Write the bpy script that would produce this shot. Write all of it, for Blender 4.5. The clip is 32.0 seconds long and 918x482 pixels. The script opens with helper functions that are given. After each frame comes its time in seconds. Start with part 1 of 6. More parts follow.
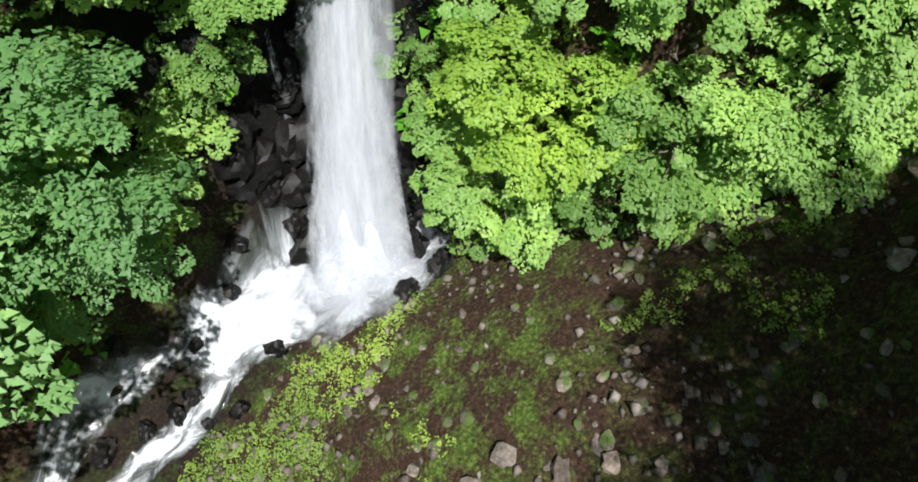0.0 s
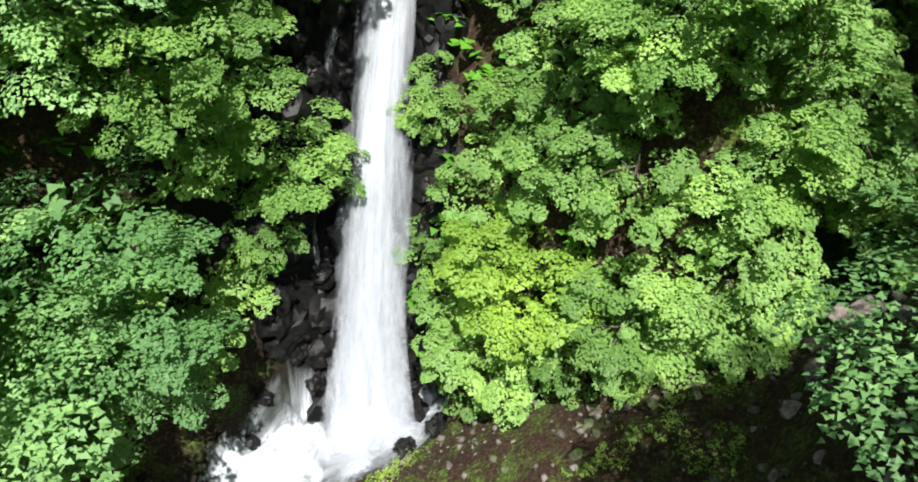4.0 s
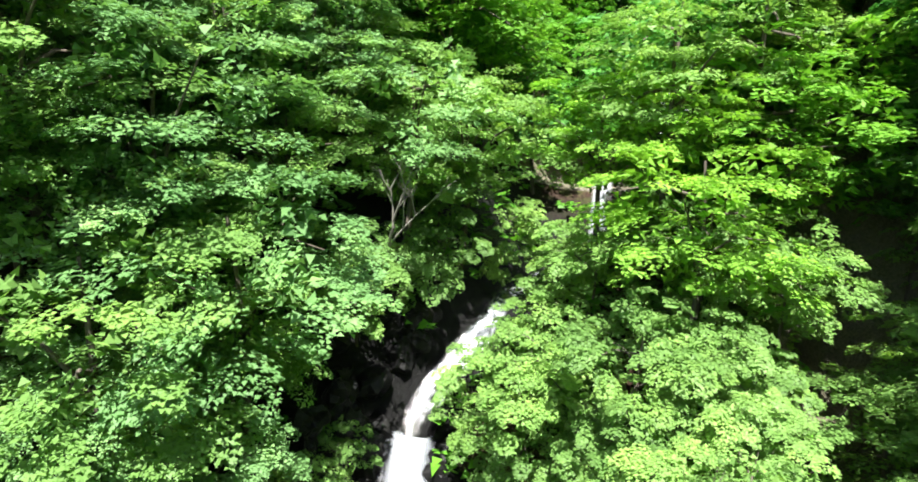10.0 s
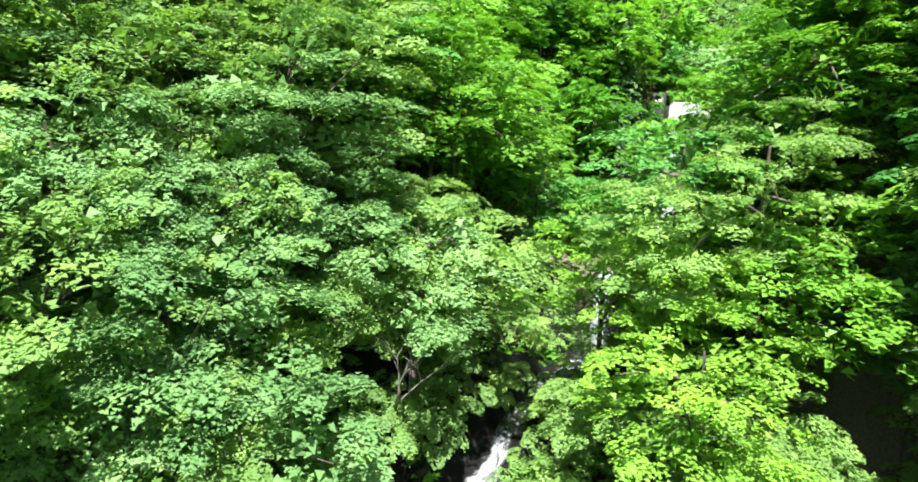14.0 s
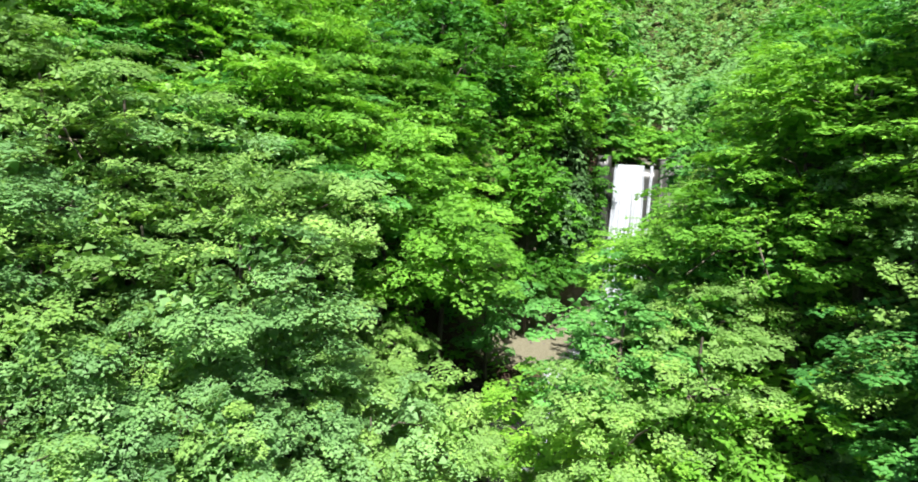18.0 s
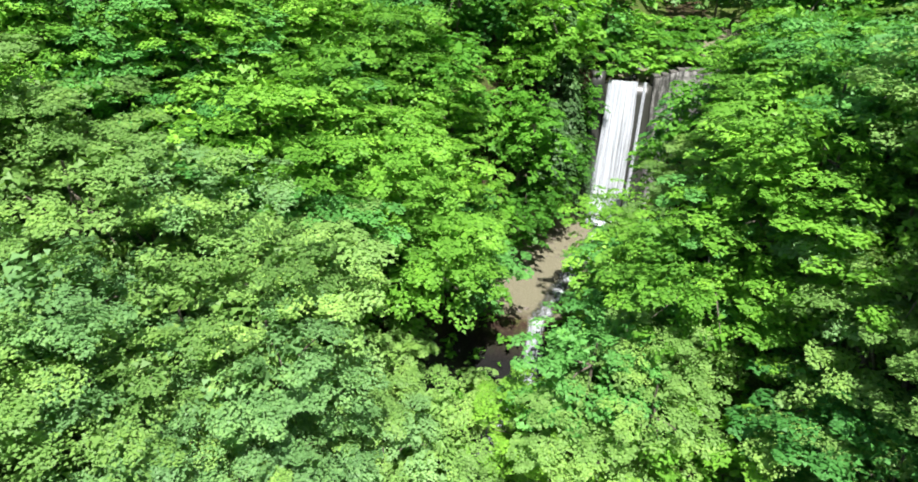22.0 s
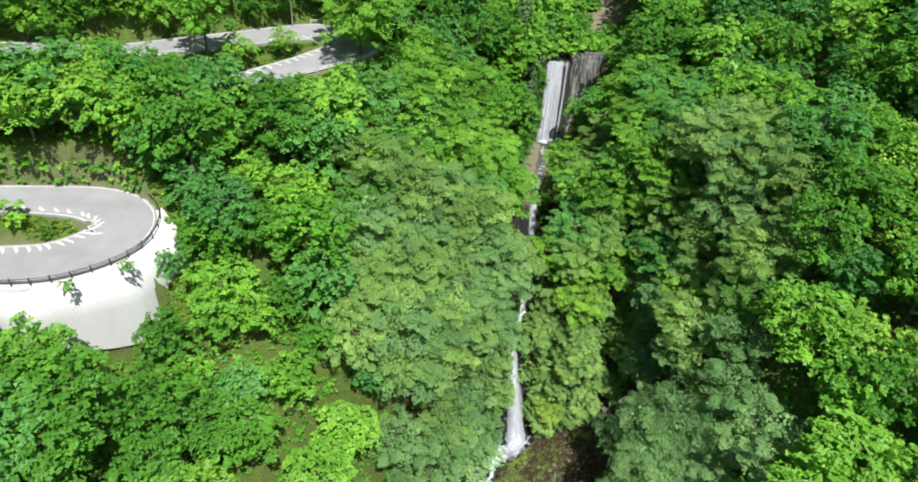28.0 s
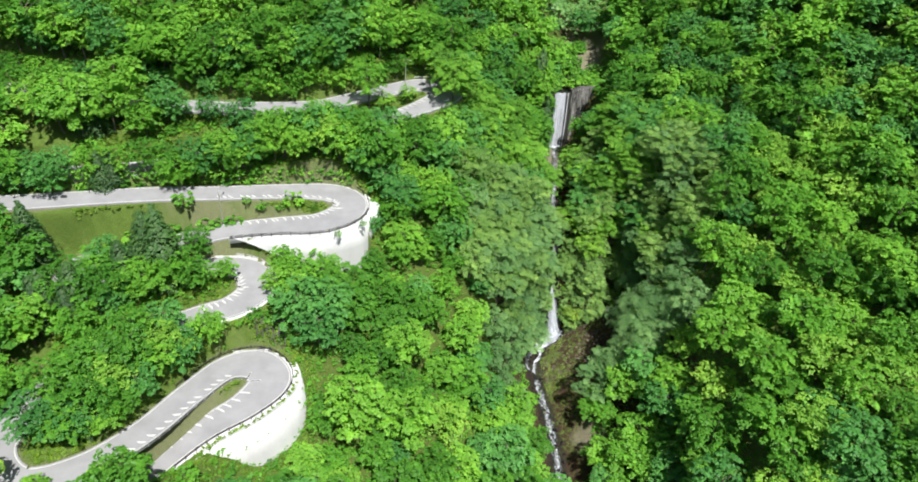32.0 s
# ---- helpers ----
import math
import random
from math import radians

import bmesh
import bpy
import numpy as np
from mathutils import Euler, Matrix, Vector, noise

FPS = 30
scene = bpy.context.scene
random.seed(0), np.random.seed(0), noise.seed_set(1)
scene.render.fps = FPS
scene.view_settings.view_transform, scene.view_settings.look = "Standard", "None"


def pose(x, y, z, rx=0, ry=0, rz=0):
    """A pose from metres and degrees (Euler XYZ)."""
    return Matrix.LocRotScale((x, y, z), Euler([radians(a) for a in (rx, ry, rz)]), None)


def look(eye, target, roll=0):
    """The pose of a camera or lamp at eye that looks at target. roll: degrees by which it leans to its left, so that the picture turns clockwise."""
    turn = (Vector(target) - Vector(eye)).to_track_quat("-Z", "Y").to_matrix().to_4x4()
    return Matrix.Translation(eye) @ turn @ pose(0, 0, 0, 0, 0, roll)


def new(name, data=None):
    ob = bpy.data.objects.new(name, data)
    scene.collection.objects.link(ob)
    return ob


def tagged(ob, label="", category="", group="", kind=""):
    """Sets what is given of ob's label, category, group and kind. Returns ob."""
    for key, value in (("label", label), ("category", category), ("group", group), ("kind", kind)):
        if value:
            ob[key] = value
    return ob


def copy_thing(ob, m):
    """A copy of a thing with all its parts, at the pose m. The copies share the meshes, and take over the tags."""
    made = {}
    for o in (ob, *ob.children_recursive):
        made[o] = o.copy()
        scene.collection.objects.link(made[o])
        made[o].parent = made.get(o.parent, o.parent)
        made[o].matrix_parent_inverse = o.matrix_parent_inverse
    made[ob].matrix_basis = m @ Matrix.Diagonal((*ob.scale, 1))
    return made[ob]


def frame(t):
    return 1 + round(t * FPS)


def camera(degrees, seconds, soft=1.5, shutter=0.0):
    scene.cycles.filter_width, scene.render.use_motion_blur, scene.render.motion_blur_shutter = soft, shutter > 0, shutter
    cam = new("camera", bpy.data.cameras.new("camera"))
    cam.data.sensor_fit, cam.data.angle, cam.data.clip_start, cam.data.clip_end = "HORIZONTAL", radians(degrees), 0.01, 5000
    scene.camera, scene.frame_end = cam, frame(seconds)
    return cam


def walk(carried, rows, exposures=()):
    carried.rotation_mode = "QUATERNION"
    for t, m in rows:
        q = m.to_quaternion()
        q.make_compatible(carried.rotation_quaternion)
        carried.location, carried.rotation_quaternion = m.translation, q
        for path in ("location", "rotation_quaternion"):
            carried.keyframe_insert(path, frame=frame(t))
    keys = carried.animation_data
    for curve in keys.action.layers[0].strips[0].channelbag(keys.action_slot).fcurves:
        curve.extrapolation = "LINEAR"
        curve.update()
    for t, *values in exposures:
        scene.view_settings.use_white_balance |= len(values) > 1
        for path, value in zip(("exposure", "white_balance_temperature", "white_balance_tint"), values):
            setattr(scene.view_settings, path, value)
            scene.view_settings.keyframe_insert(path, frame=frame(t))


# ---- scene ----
cam = camera(70.3, 32.0, 1.8)
METRES, EYE, TILT, LEAN, TURN = 180.0, 19.2, 0.0, 0.0, 0.0
ROWS = [
    (0.0, 0.0, 0.0, 0.0, 3.53, -57.31, -2.27),
    (0.5, 0.0011, -0.0017, 0.001, 4.41, -54.64, -2.26),
    (1.0, 0.0024, -0.0038, 0.0018, 5.18, -52.8, -2.2),
    (1.5, 0.0033, -0.0062, 0.0029, 5.74, -51.01, -2.22),
    (2.0, 0.0043, -0.0088, 0.0044, 6.26, -49.15, -2.2),
    (2.5, 0.0054, -0.0116, 0.0062, 6.85, -47.05, -2.16),
    (4.5, 0.0097, -0.0231, 0.0126, 8.26, -34.57, -2.1),
    (5.0, 0.0108, -0.0254, 0.0145, 8.5, -30.89, -2.07),
    (5.5, 0.0112, -0.0259, 0.0164, 8.68, -27.17, -2.09),
    (6.0, 0.0109, -0.0257, 0.0184, 8.86, -23.47, -2.06),
    (6.5, 0.0107, -0.0251, 0.0203, 9.02, -19.7, -2.03),
    (7.0, 0.0109, -0.0245, 0.0225, 9.19, -16.08, -2.02),
    (7.5, 0.0109, -0.0246, 0.0242, 9.22, -12.36, -2.01),
    (8.0, 0.011, -0.0248, 0.0261, 9.34, -8.65, -1.98),
    (8.5, 0.0108, -0.0247, 0.028, 9.54, -6.19, -1.97),
    (9.0, 0.0104, -0.0243, 0.0304, 9.57, -6.23, -2.01),
    (9.5, 0.0104, -0.024, 0.0336, 9.59, -6.28, -2.04),
    (10.0, 0.0107, -0.0239, 0.0375, 9.8, -6.36, -2.1),
    (10.5, 0.0106, -0.024, 0.0417, 9.88, -6.37, -2.12),
    (11.0, 0.0101, -0.0239, 0.0461, 9.95, -6.38, -2.13),
    (11.5, 0.0098, -0.0235, 0.0505, 10.01, -6.35, -2.16),
    (12.0, 0.0097, -0.0232, 0.0551, 10.1, -6.34, -2.15),
    (12.5, 0.0096, -0.0231, 0.0598, 10.06, -6.36, -2.22),
    (13.0, 0.0095, -0.0233, 0.0647, 10.1, -6.34, -2.21),
    (13.5, 0.0092, -0.0234, 0.0699, 10.17, -6.38, -2.24),
    (15.5, 0.0083, -0.0233, 0.0908, 8.55, -6.49, -2.42),
    (16.0, 0.008, -0.0232, 0.0963, 7.16, -6.37, -2.47),
    (16.5, 0.0076, -0.0231, 0.1029, 6.54, -6.39, -2.52),
    (17.0, 0.0077, -0.023, 0.1096, 6.3, -6.38, -2.51),
    (17.5, 0.0072, -0.0229, 0.1171, 5.99, -6.54, -2.52),
    (18.0, 0.0069, -0.0227, 0.1252, 5.84, -7.56, -2.53),
    (18.5, 0.0066, -0.0225, 0.1337, 5.69, -9.37, -2.53),
    (19.0, 0.0062, -0.0223, 0.1424, 5.66, -11.34, -2.54),
    (19.5, 0.0058, -0.0219, 0.1512, 5.54, -13.37, -2.55),
    (20.0, 0.0058, -0.0214, 0.1601, 5.52, -15.43, -2.57),
    (20.5, 0.0056, -0.021, 0.1692, 5.44, -17.48, -2.55),
    (21.0, 0.0053, -0.0206, 0.1785, 5.39, -19.58, -2.57),
    (21.5, 0.0049, -0.0215, 0.188, 5.28, -21.73, -2.61),
    (22.0, 0.0033, -0.025, 0.1979, 5.25, -23.96, -2.65),
    (22.5, 0.0004, -0.0321, 0.2091, 5.08, -25.2, -2.73),
    (23.0, -0.0036, -0.042, 0.224, 5.02, -25.21, -2.74),
    (23.5, -0.0091, -0.0538, 0.2402, 4.79, -25.24, -2.78),
    (24.0, -0.0165, -0.0686, 0.2568, 4.45, -25.4, -2.83),
    (24.5, -0.0267, -0.0882, 0.2736, 4.02, -26.46, -2.94),
    (26.5, -0.0859, -0.1991, 0.3481, -1.08, -32.39, -3.62),
    (27.0, -0.1071, -0.2318, 0.3676, -4.91, -33.88, -3.98),
    (27.5, -0.1298, -0.266, 0.3886, -6.22, -35.55, -4.1),
    (28.0, -0.155, -0.3008, 0.4102, -7.26, -36.89, -4.23),
    (28.5, -0.1814, -0.336, 0.4326, -7.82, -36.91, -4.31),
    (29.0, -0.2081, -0.3716, 0.4553, -8.44, -36.91, -4.33),
    (29.5, -0.2367, -0.407, 0.4772, -9.07, -36.85, -4.4),
    (30.0, -0.2632, -0.4422, 0.5005, -9.71, -36.93, -4.35),
    (30.5, -0.2893, -0.4783, 0.5226, -10.15, -36.9, -4.3),
    (31.0, -0.3098, -0.5172, 0.5457, -10.35, -36.9, -4.22),
    (31.5, -0.3267, -0.5573, 0.5676, -10.53, -36.78, -4.16),
    (32.0, -0.3399, -0.598, 0.5898, -10.88, -36.66, -4.12),
]
EXPOSURES = [(0.0, 0.62), (2.5, 0.75), (6.0, 1.22), (8.0, 1.68), (13.0, 1.68), (16.0, 1.45), (19.0, 1.28), (24.0, 0.95), (28.0, 0.54), (32.0, 0.54)]
walk(cam, [(t, pose(0, 0, EYE, TILT, LEAN, TURN) @ pose(METRES * x, METRES * y, METRES * z, 90 + pitch, roll, yaw)) for t, x, y, z, yaw, pitch, roll in ROWS], EXPOSURES)

# ---------------------------------------------------------------- light
SUN_TO = Vector((0.09, -0.50, 1.0)).normalized()
world = bpy.data.worlds.new("sky")
scene.world = world
world.use_nodes = True
wn = world.node_tree
sky = wn.nodes.new("ShaderNodeTexSky")
sky.sky_type = "NISHITA"
sky.sun_disc = False
sky.sun_elevation = math.asin(SUN_TO.z)
sky.sun_rotation = math.atan2(SUN_TO.x, SUN_TO.y)
sky.air_density = 1.0
sky.dust_density = 1.5
wn.links.new(sky.outputs[0], wn.nodes["Background"].inputs[0])
wn.nodes["Background"].inputs[1].default_value = 0.06
sun = new("sun", bpy.data.lights.new("sun", "SUN"))
sun.data.energy = 5.0
sun.data.angle = radians(0.6)
sun.data.color = (1.0, 0.975, 0.94)
sun.matrix_world = look((60, -60, 160), Vector((60, -60, 160)) - SUN_TO)

# ---------------------------------------------------------------- materials
def material(name, rough=0.8, metal=0.0):
    m = bpy.data.materials.new(name)
    m.use_nodes = True
    nt = m.node_tree
    b = nt.nodes["Principled BSDF"]
    b.inputs["Roughness"].default_value = rough
    b.inputs["Metallic"].default_value = metal
    return m, nt, b


def node(nt, kind, **values):
    n = nt.nodes.new(kind)
    for key, value in values.items():
        n.inputs[key].default_value = value
    return n


def noise_of(nt, scale, detail=4.0, rough=0.6, vector=None, distort=0.0):
    n = node(nt, "ShaderNodeTexNoise", Scale=scale, Detail=detail, Roughness=rough, Distortion=distort)
    if vector is None:
        vector = nt.nodes.new("ShaderNodeTexCoord").outputs["Object"]
    nt.links.new(vector, n.inputs["Vector"])
    return n.outputs["Fac"]


def ramp(nt, fac, stops):
    n = nt.nodes.new("ShaderNodeValToRGB")
    e = n.color_ramp.elements
    while len(e) < len(stops):
        e.new(0.5)
    for el, (p, c) in zip(e, stops):
        el.position = p
        el.color = (*c, 1) if len(c) == 3 else c
    nt.links.new(fac, n.inputs[0])
    return n.outputs["Color"]


def mix_rgb(nt, fac, a, b, blend="MIX"):
    n = nt.nodes.new("ShaderNodeMix")
    n.data_type = "RGBA"
    n.blend_type = blend
    for value, slot in ((fac, 0), (a, 6), (b, 7)):
        if isinstance(value, (int, float)):
            n.inputs[slot].default_value = value
        elif isinstance(value, tuple):
            n.inputs[slot].default_value = (*value, 1)
        else:
            nt.links.new(value, n.inputs[slot])
    return n.outputs[2]


def calc(nt, op, a, b=0.0, clamp=False):
    n = nt.nodes.new("ShaderNodeMath")
    n.operation = op
    n.use_clamp = clamp
    for value, slot in ((a, 0), (b, 1)):
        if isinstance(value, (int, float)):
            n.inputs[slot].default_value = value
        else:
            nt.links.new(value, n.inputs[slot])
    return n.outputs[0]


def bump(nt, bsdf, height, strength=0.5, distance=0.05):
    n = node(nt, "ShaderNodeBump", Strength=strength, Distance=distance)
    nt.links.new(height, n.inputs["Height"])
    nt.links.new(n.outputs[0], bsdf.inputs["Normal"])


def leaf_material(name, dark, mid, light, glow=0.34):
    """Thin leaves: reflect, let light through and shine a little; each tree and each leaf has its own tone."""
    m, nt, b = material(name, 0.5)
    info = nt.nodes.new("ShaderNodeObjectInfo")
    geo = nt.nodes.new("ShaderNodeNewGeometry")
    tree = ramp(nt, info.outputs["Random"], [(0.0, dark), (0.5, mid), (1.0, light)])
    patch = noise_of(nt, 0.35, 2.0)
    tone = calc(nt, "ADD", calc(nt, "MULTIPLY", geo.outputs["Random Per Island"], 0.24), calc(nt, "MULTIPLY", patch, 1.25))
    colour = mix_rgb(nt, 1.0, tree, ramp(nt, tone, [(0.2, (0.55, 0.6, 0.5)), (0.75, (1, 1, 1)), (1.3, (1.5, 1.35, 1.2))]), "MULTIPLY")
    nt.links.new(colour, b.inputs["Base Color"])
    b.inputs["Specular IOR Level"].default_value = 0.25
    b.inputs["Sheen Weight"].default_value = 0.03
    b.inputs["Sheen Roughness"].default_value = 0.5
    b.inputs["Sheen Tint"].default_value = (0.85, 1.0, 0.8, 1)
    t = nt.nodes.new("ShaderNodeBsdfTranslucent")
    nt.links.new(mix_rgb(nt, 1.0, colour, (1.25, 1.3, 0.7), "MULTIPLY"), t.inputs["Color"])
    mx = nt.nodes.new("ShaderNodeMixShader")
    mx.inputs[0].default_value = glow
    nt.links.new(b.outputs[0], mx.inputs[1])
    nt.links.new(t.outputs[0], mx.inputs[2])
    nt.links.new(mx.outputs[0], nt.nodes["Material Output"].inputs["Surface"])
    return m


LEAF = leaf_material("broad_leaves", (0.06, 0.20, 0.022), (0.11, 0.31, 0.03), (0.20, 0.44, 0.05))
LEAF_NEAR = leaf_material("near_leaves", (0.135, 0.26, 0.064), (0.196, 0.352, 0.09), (0.255, 0.43, 0.118), 0.38)
LEAF_MID = leaf_material("gorge_leaves", (0.098, 0.255, 0.03), (0.153, 0.355, 0.041), (0.215, 0.45, 0.058), 0.36)
LEAF_COOL = leaf_material("near_cool_leaves", (0.11, 0.24, 0.082), (0.16, 0.315, 0.108), (0.22, 0.395, 0.145), 0.34)
LEAF_BLUE = leaf_material("cool_leaves", (0.06, 0.21, 0.045), (0.09, 0.28, 0.06), (0.13, 0.35, 0.08))
LEAF_YELLOW = leaf_material("yellow_green_leaves", (0.22, 0.37, 0.055), (0.25, 0.40, 0.065), (0.28, 0.43, 0.075), 0.3)
LEAF_LIME = leaf_material("lime_leaves", (0.16, 0.36, 0.04), (0.195, 0.40, 0.05), (0.235, 0.44, 0.06))
# distance haze put into the colour: paler and bluer than the nearer leaves
LEAF_HAZED = leaf_material("distant_leaves", (0.12, 0.28, 0.075), (0.15, 0.32, 0.09), (0.18, 0.35, 0.11))
LEAF_DARK = leaf_material("conifer_needles", (0.04, 0.10, 0.028), (0.052, 0.125, 0.034), (0.065, 0.15, 0.04), 0.2)
LEAF_GRASS = leaf_material("grass_blades", (0.08, 0.17, 0.02), (0.11, 0.22, 0.025), (0.15, 0.26, 0.03))
LEAF_MOSS = leaf_material("pale_moss_leaves", (0.13, 0.23, 0.036), (0.18, 0.29, 0.05), (0.23, 0.34, 0.07))
LEAF_BLOSSOM = leaf_material("pale_blossom", (0.22, 0.40, 0.12), (0.28, 0.46, 0.16), (0.36, 0.52, 0.22))


def bark_material():
    m, nt, b = material("bark", 0.9)
    tex = nt.nodes.new("ShaderNodeTexCoord")
    mp = node(nt, "ShaderNodeMapping", Scale=(9, 9, 1.2))
    nt.links.new(tex.outputs["Object"], mp.inputs[0])
    f = noise_of(nt, 2.0, 6.0, 0.65, mp.outputs[0])
    nt.links.new(ramp(nt, f, [(0.3, (0.05, 0.038, 0.028)), (0.6, (0.14, 0.115, 0.09)), (0.8, (0.24, 0.22, 0.19))]), b.inputs["Base Color"])
    bump(nt, b, f, 0.8, 0.03)
    return m


def ground_material():
    """Forest litter, moss, bare gravel and wet rock darkened for shade, by the zone that each spot of ground belongs
    to.
    """
    m, nt, b = material("forest_ground", 0.9)
    zone = nt.nodes.new("ShaderNodeAttribute")
    zone.attribute_name = "zone"
    sep = nt.nodes.new("ShaderNodeSeparateColor")
    nt.links.new(zone.outputs["Color"], sep.inputs[0])
    fine = noise_of(nt, 9.0, 8.0, 0.7)
    mid = noise_of(nt, 1.1, 6.0, 0.65)
    speck = noise_of(nt, 38.0, 3.0, 0.6)
    litter = ramp(nt, fine, [(0.32, (0.014, 0.009, 0.006)), (0.52, (0.05, 0.028, 0.018)), (0.7, (0.12, 0.072, 0.046))])
    litter = mix_rgb(nt, ramp(nt, speck, [(0.68, (0, 0, 0)), (0.73, (1, 1, 1))]), litter, (0.26, 0.2, 0.16))
    moss = ramp(nt, fine, [(0.3, (0.02, 0.045, 0.008)), (0.52, (0.09, 0.16, 0.022)), (0.7, (0.24, 0.33, 0.08))])
    gravel = ramp(nt, fine, [(0.3, (0.09, 0.082, 0.05)), (0.5, (0.185, 0.17, 0.11)), (0.72, (0.3, 0.275, 0.2))])
    # wet rock, painted nearly black to include the shade of overhanging trees
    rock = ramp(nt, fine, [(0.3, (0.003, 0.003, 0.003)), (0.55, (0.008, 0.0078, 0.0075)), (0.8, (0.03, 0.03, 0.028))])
    patch = ramp(nt, calc(nt, "ADD", mid, calc(nt, "MULTIPLY", fine, 0.35)), [(0.64, (0, 0, 0)), (0.80, (1, 1, 1))])
    grassy = calc(nt, "MULTIPLY", calc(nt, "SUBTRACT", sep.outputs[1], 0.88), 7.0, True)
    col = mix_rgb(nt, calc(nt, "MAXIMUM", calc(nt, "MULTIPLY", sep.outputs[1], patch), grassy), litter, moss)
    col = mix_rgb(nt, sep.outputs[0], col, gravel)
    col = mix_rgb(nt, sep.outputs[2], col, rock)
    nt.links.new(col, b.inputs["Base Color"])
    b.inputs["Specular IOR Level"].default_value = 0.2
    nt.links.new(calc(nt, "SUBTRACT", 0.92, calc(nt, "MULTIPLY", sep.outputs[2], 0.4)), b.inputs["Roughness"])
    bump(nt, b, calc(nt, "ADD", fine, calc(nt, "MULTIPLY", speck, 0.4)), 0.9, 0.12)
    return m


def stone_material(name, low, mid, high, mossy=0.0, rough=0.85):
    m, nt, b = material(name, rough)
    b.inputs["Specular IOR Level"].default_value = 0.25
    info = nt.nodes.new("ShaderNodeObjectInfo")
    f = noise_of(nt, 5.0, 7.0, 0.65)
    col = ramp(nt, f, [(0.3, low), (0.5, mid), (0.75, high)])
    col = mix_rgb(nt, 1.0, col, ramp(nt, info.outputs["Random"], [(0, (0.55, 0.52, 0.5)), (0.6, (1, 1, 1)), (1, (1.5, 1.4, 1.3))]), "MULTIPLY")
    if mossy:
        g = noise_of(nt, 2.2, 4.0)
        geo = nt.nodes.new("ShaderNodeNewGeometry")
        sx = nt.nodes.new("ShaderNodeSeparateXYZ")
        nt.links.new(geo.outputs["Normal"], sx.inputs[0])
        up = calc(nt, "ADD", calc(nt, "MULTIPLY", sx.outputs[2], 0.35), g)
        col = mix_rgb(nt, ramp(nt, up, [(0.85 - mossy, (0, 0, 0)), (0.95 - mossy, (1, 1, 1))]), col, (0.07, 0.115, 0.025))
    nt.links.new(col, b.inputs["Base Color"])
    bump(nt, b, f, 0.7, 0.05)
    return m


def plain_material(name, low, high, scale=3.0, rough=0.8, metal=0.0, relief=0.3, streak=1.0):
    m, nt, b = material(name, rough, metal)
    tex = nt.nodes.new("ShaderNodeTexCoord")
    mp = node(nt, "ShaderNodeMapping", Scale=(1, 1, streak))
    nt.links.new(tex.outputs["Object"], mp.inputs[0])
    big = noise_of(nt, scale * 0.15, 5.0, 0.6, mp.outputs[0])
    small = noise_of(nt, scale * 6, 4.0, 0.6, mp.outputs[0])
    f = calc(nt, "ADD", calc(nt, "MULTIPLY", big, 0.65), calc(nt, "MULTIPLY", small, 0.35))
    nt.links.new(ramp(nt, f, [(0.3, low), (0.7, high)]), b.inputs["Base Color"])
    bump(nt, b, small, relief, 0.01)
    return m


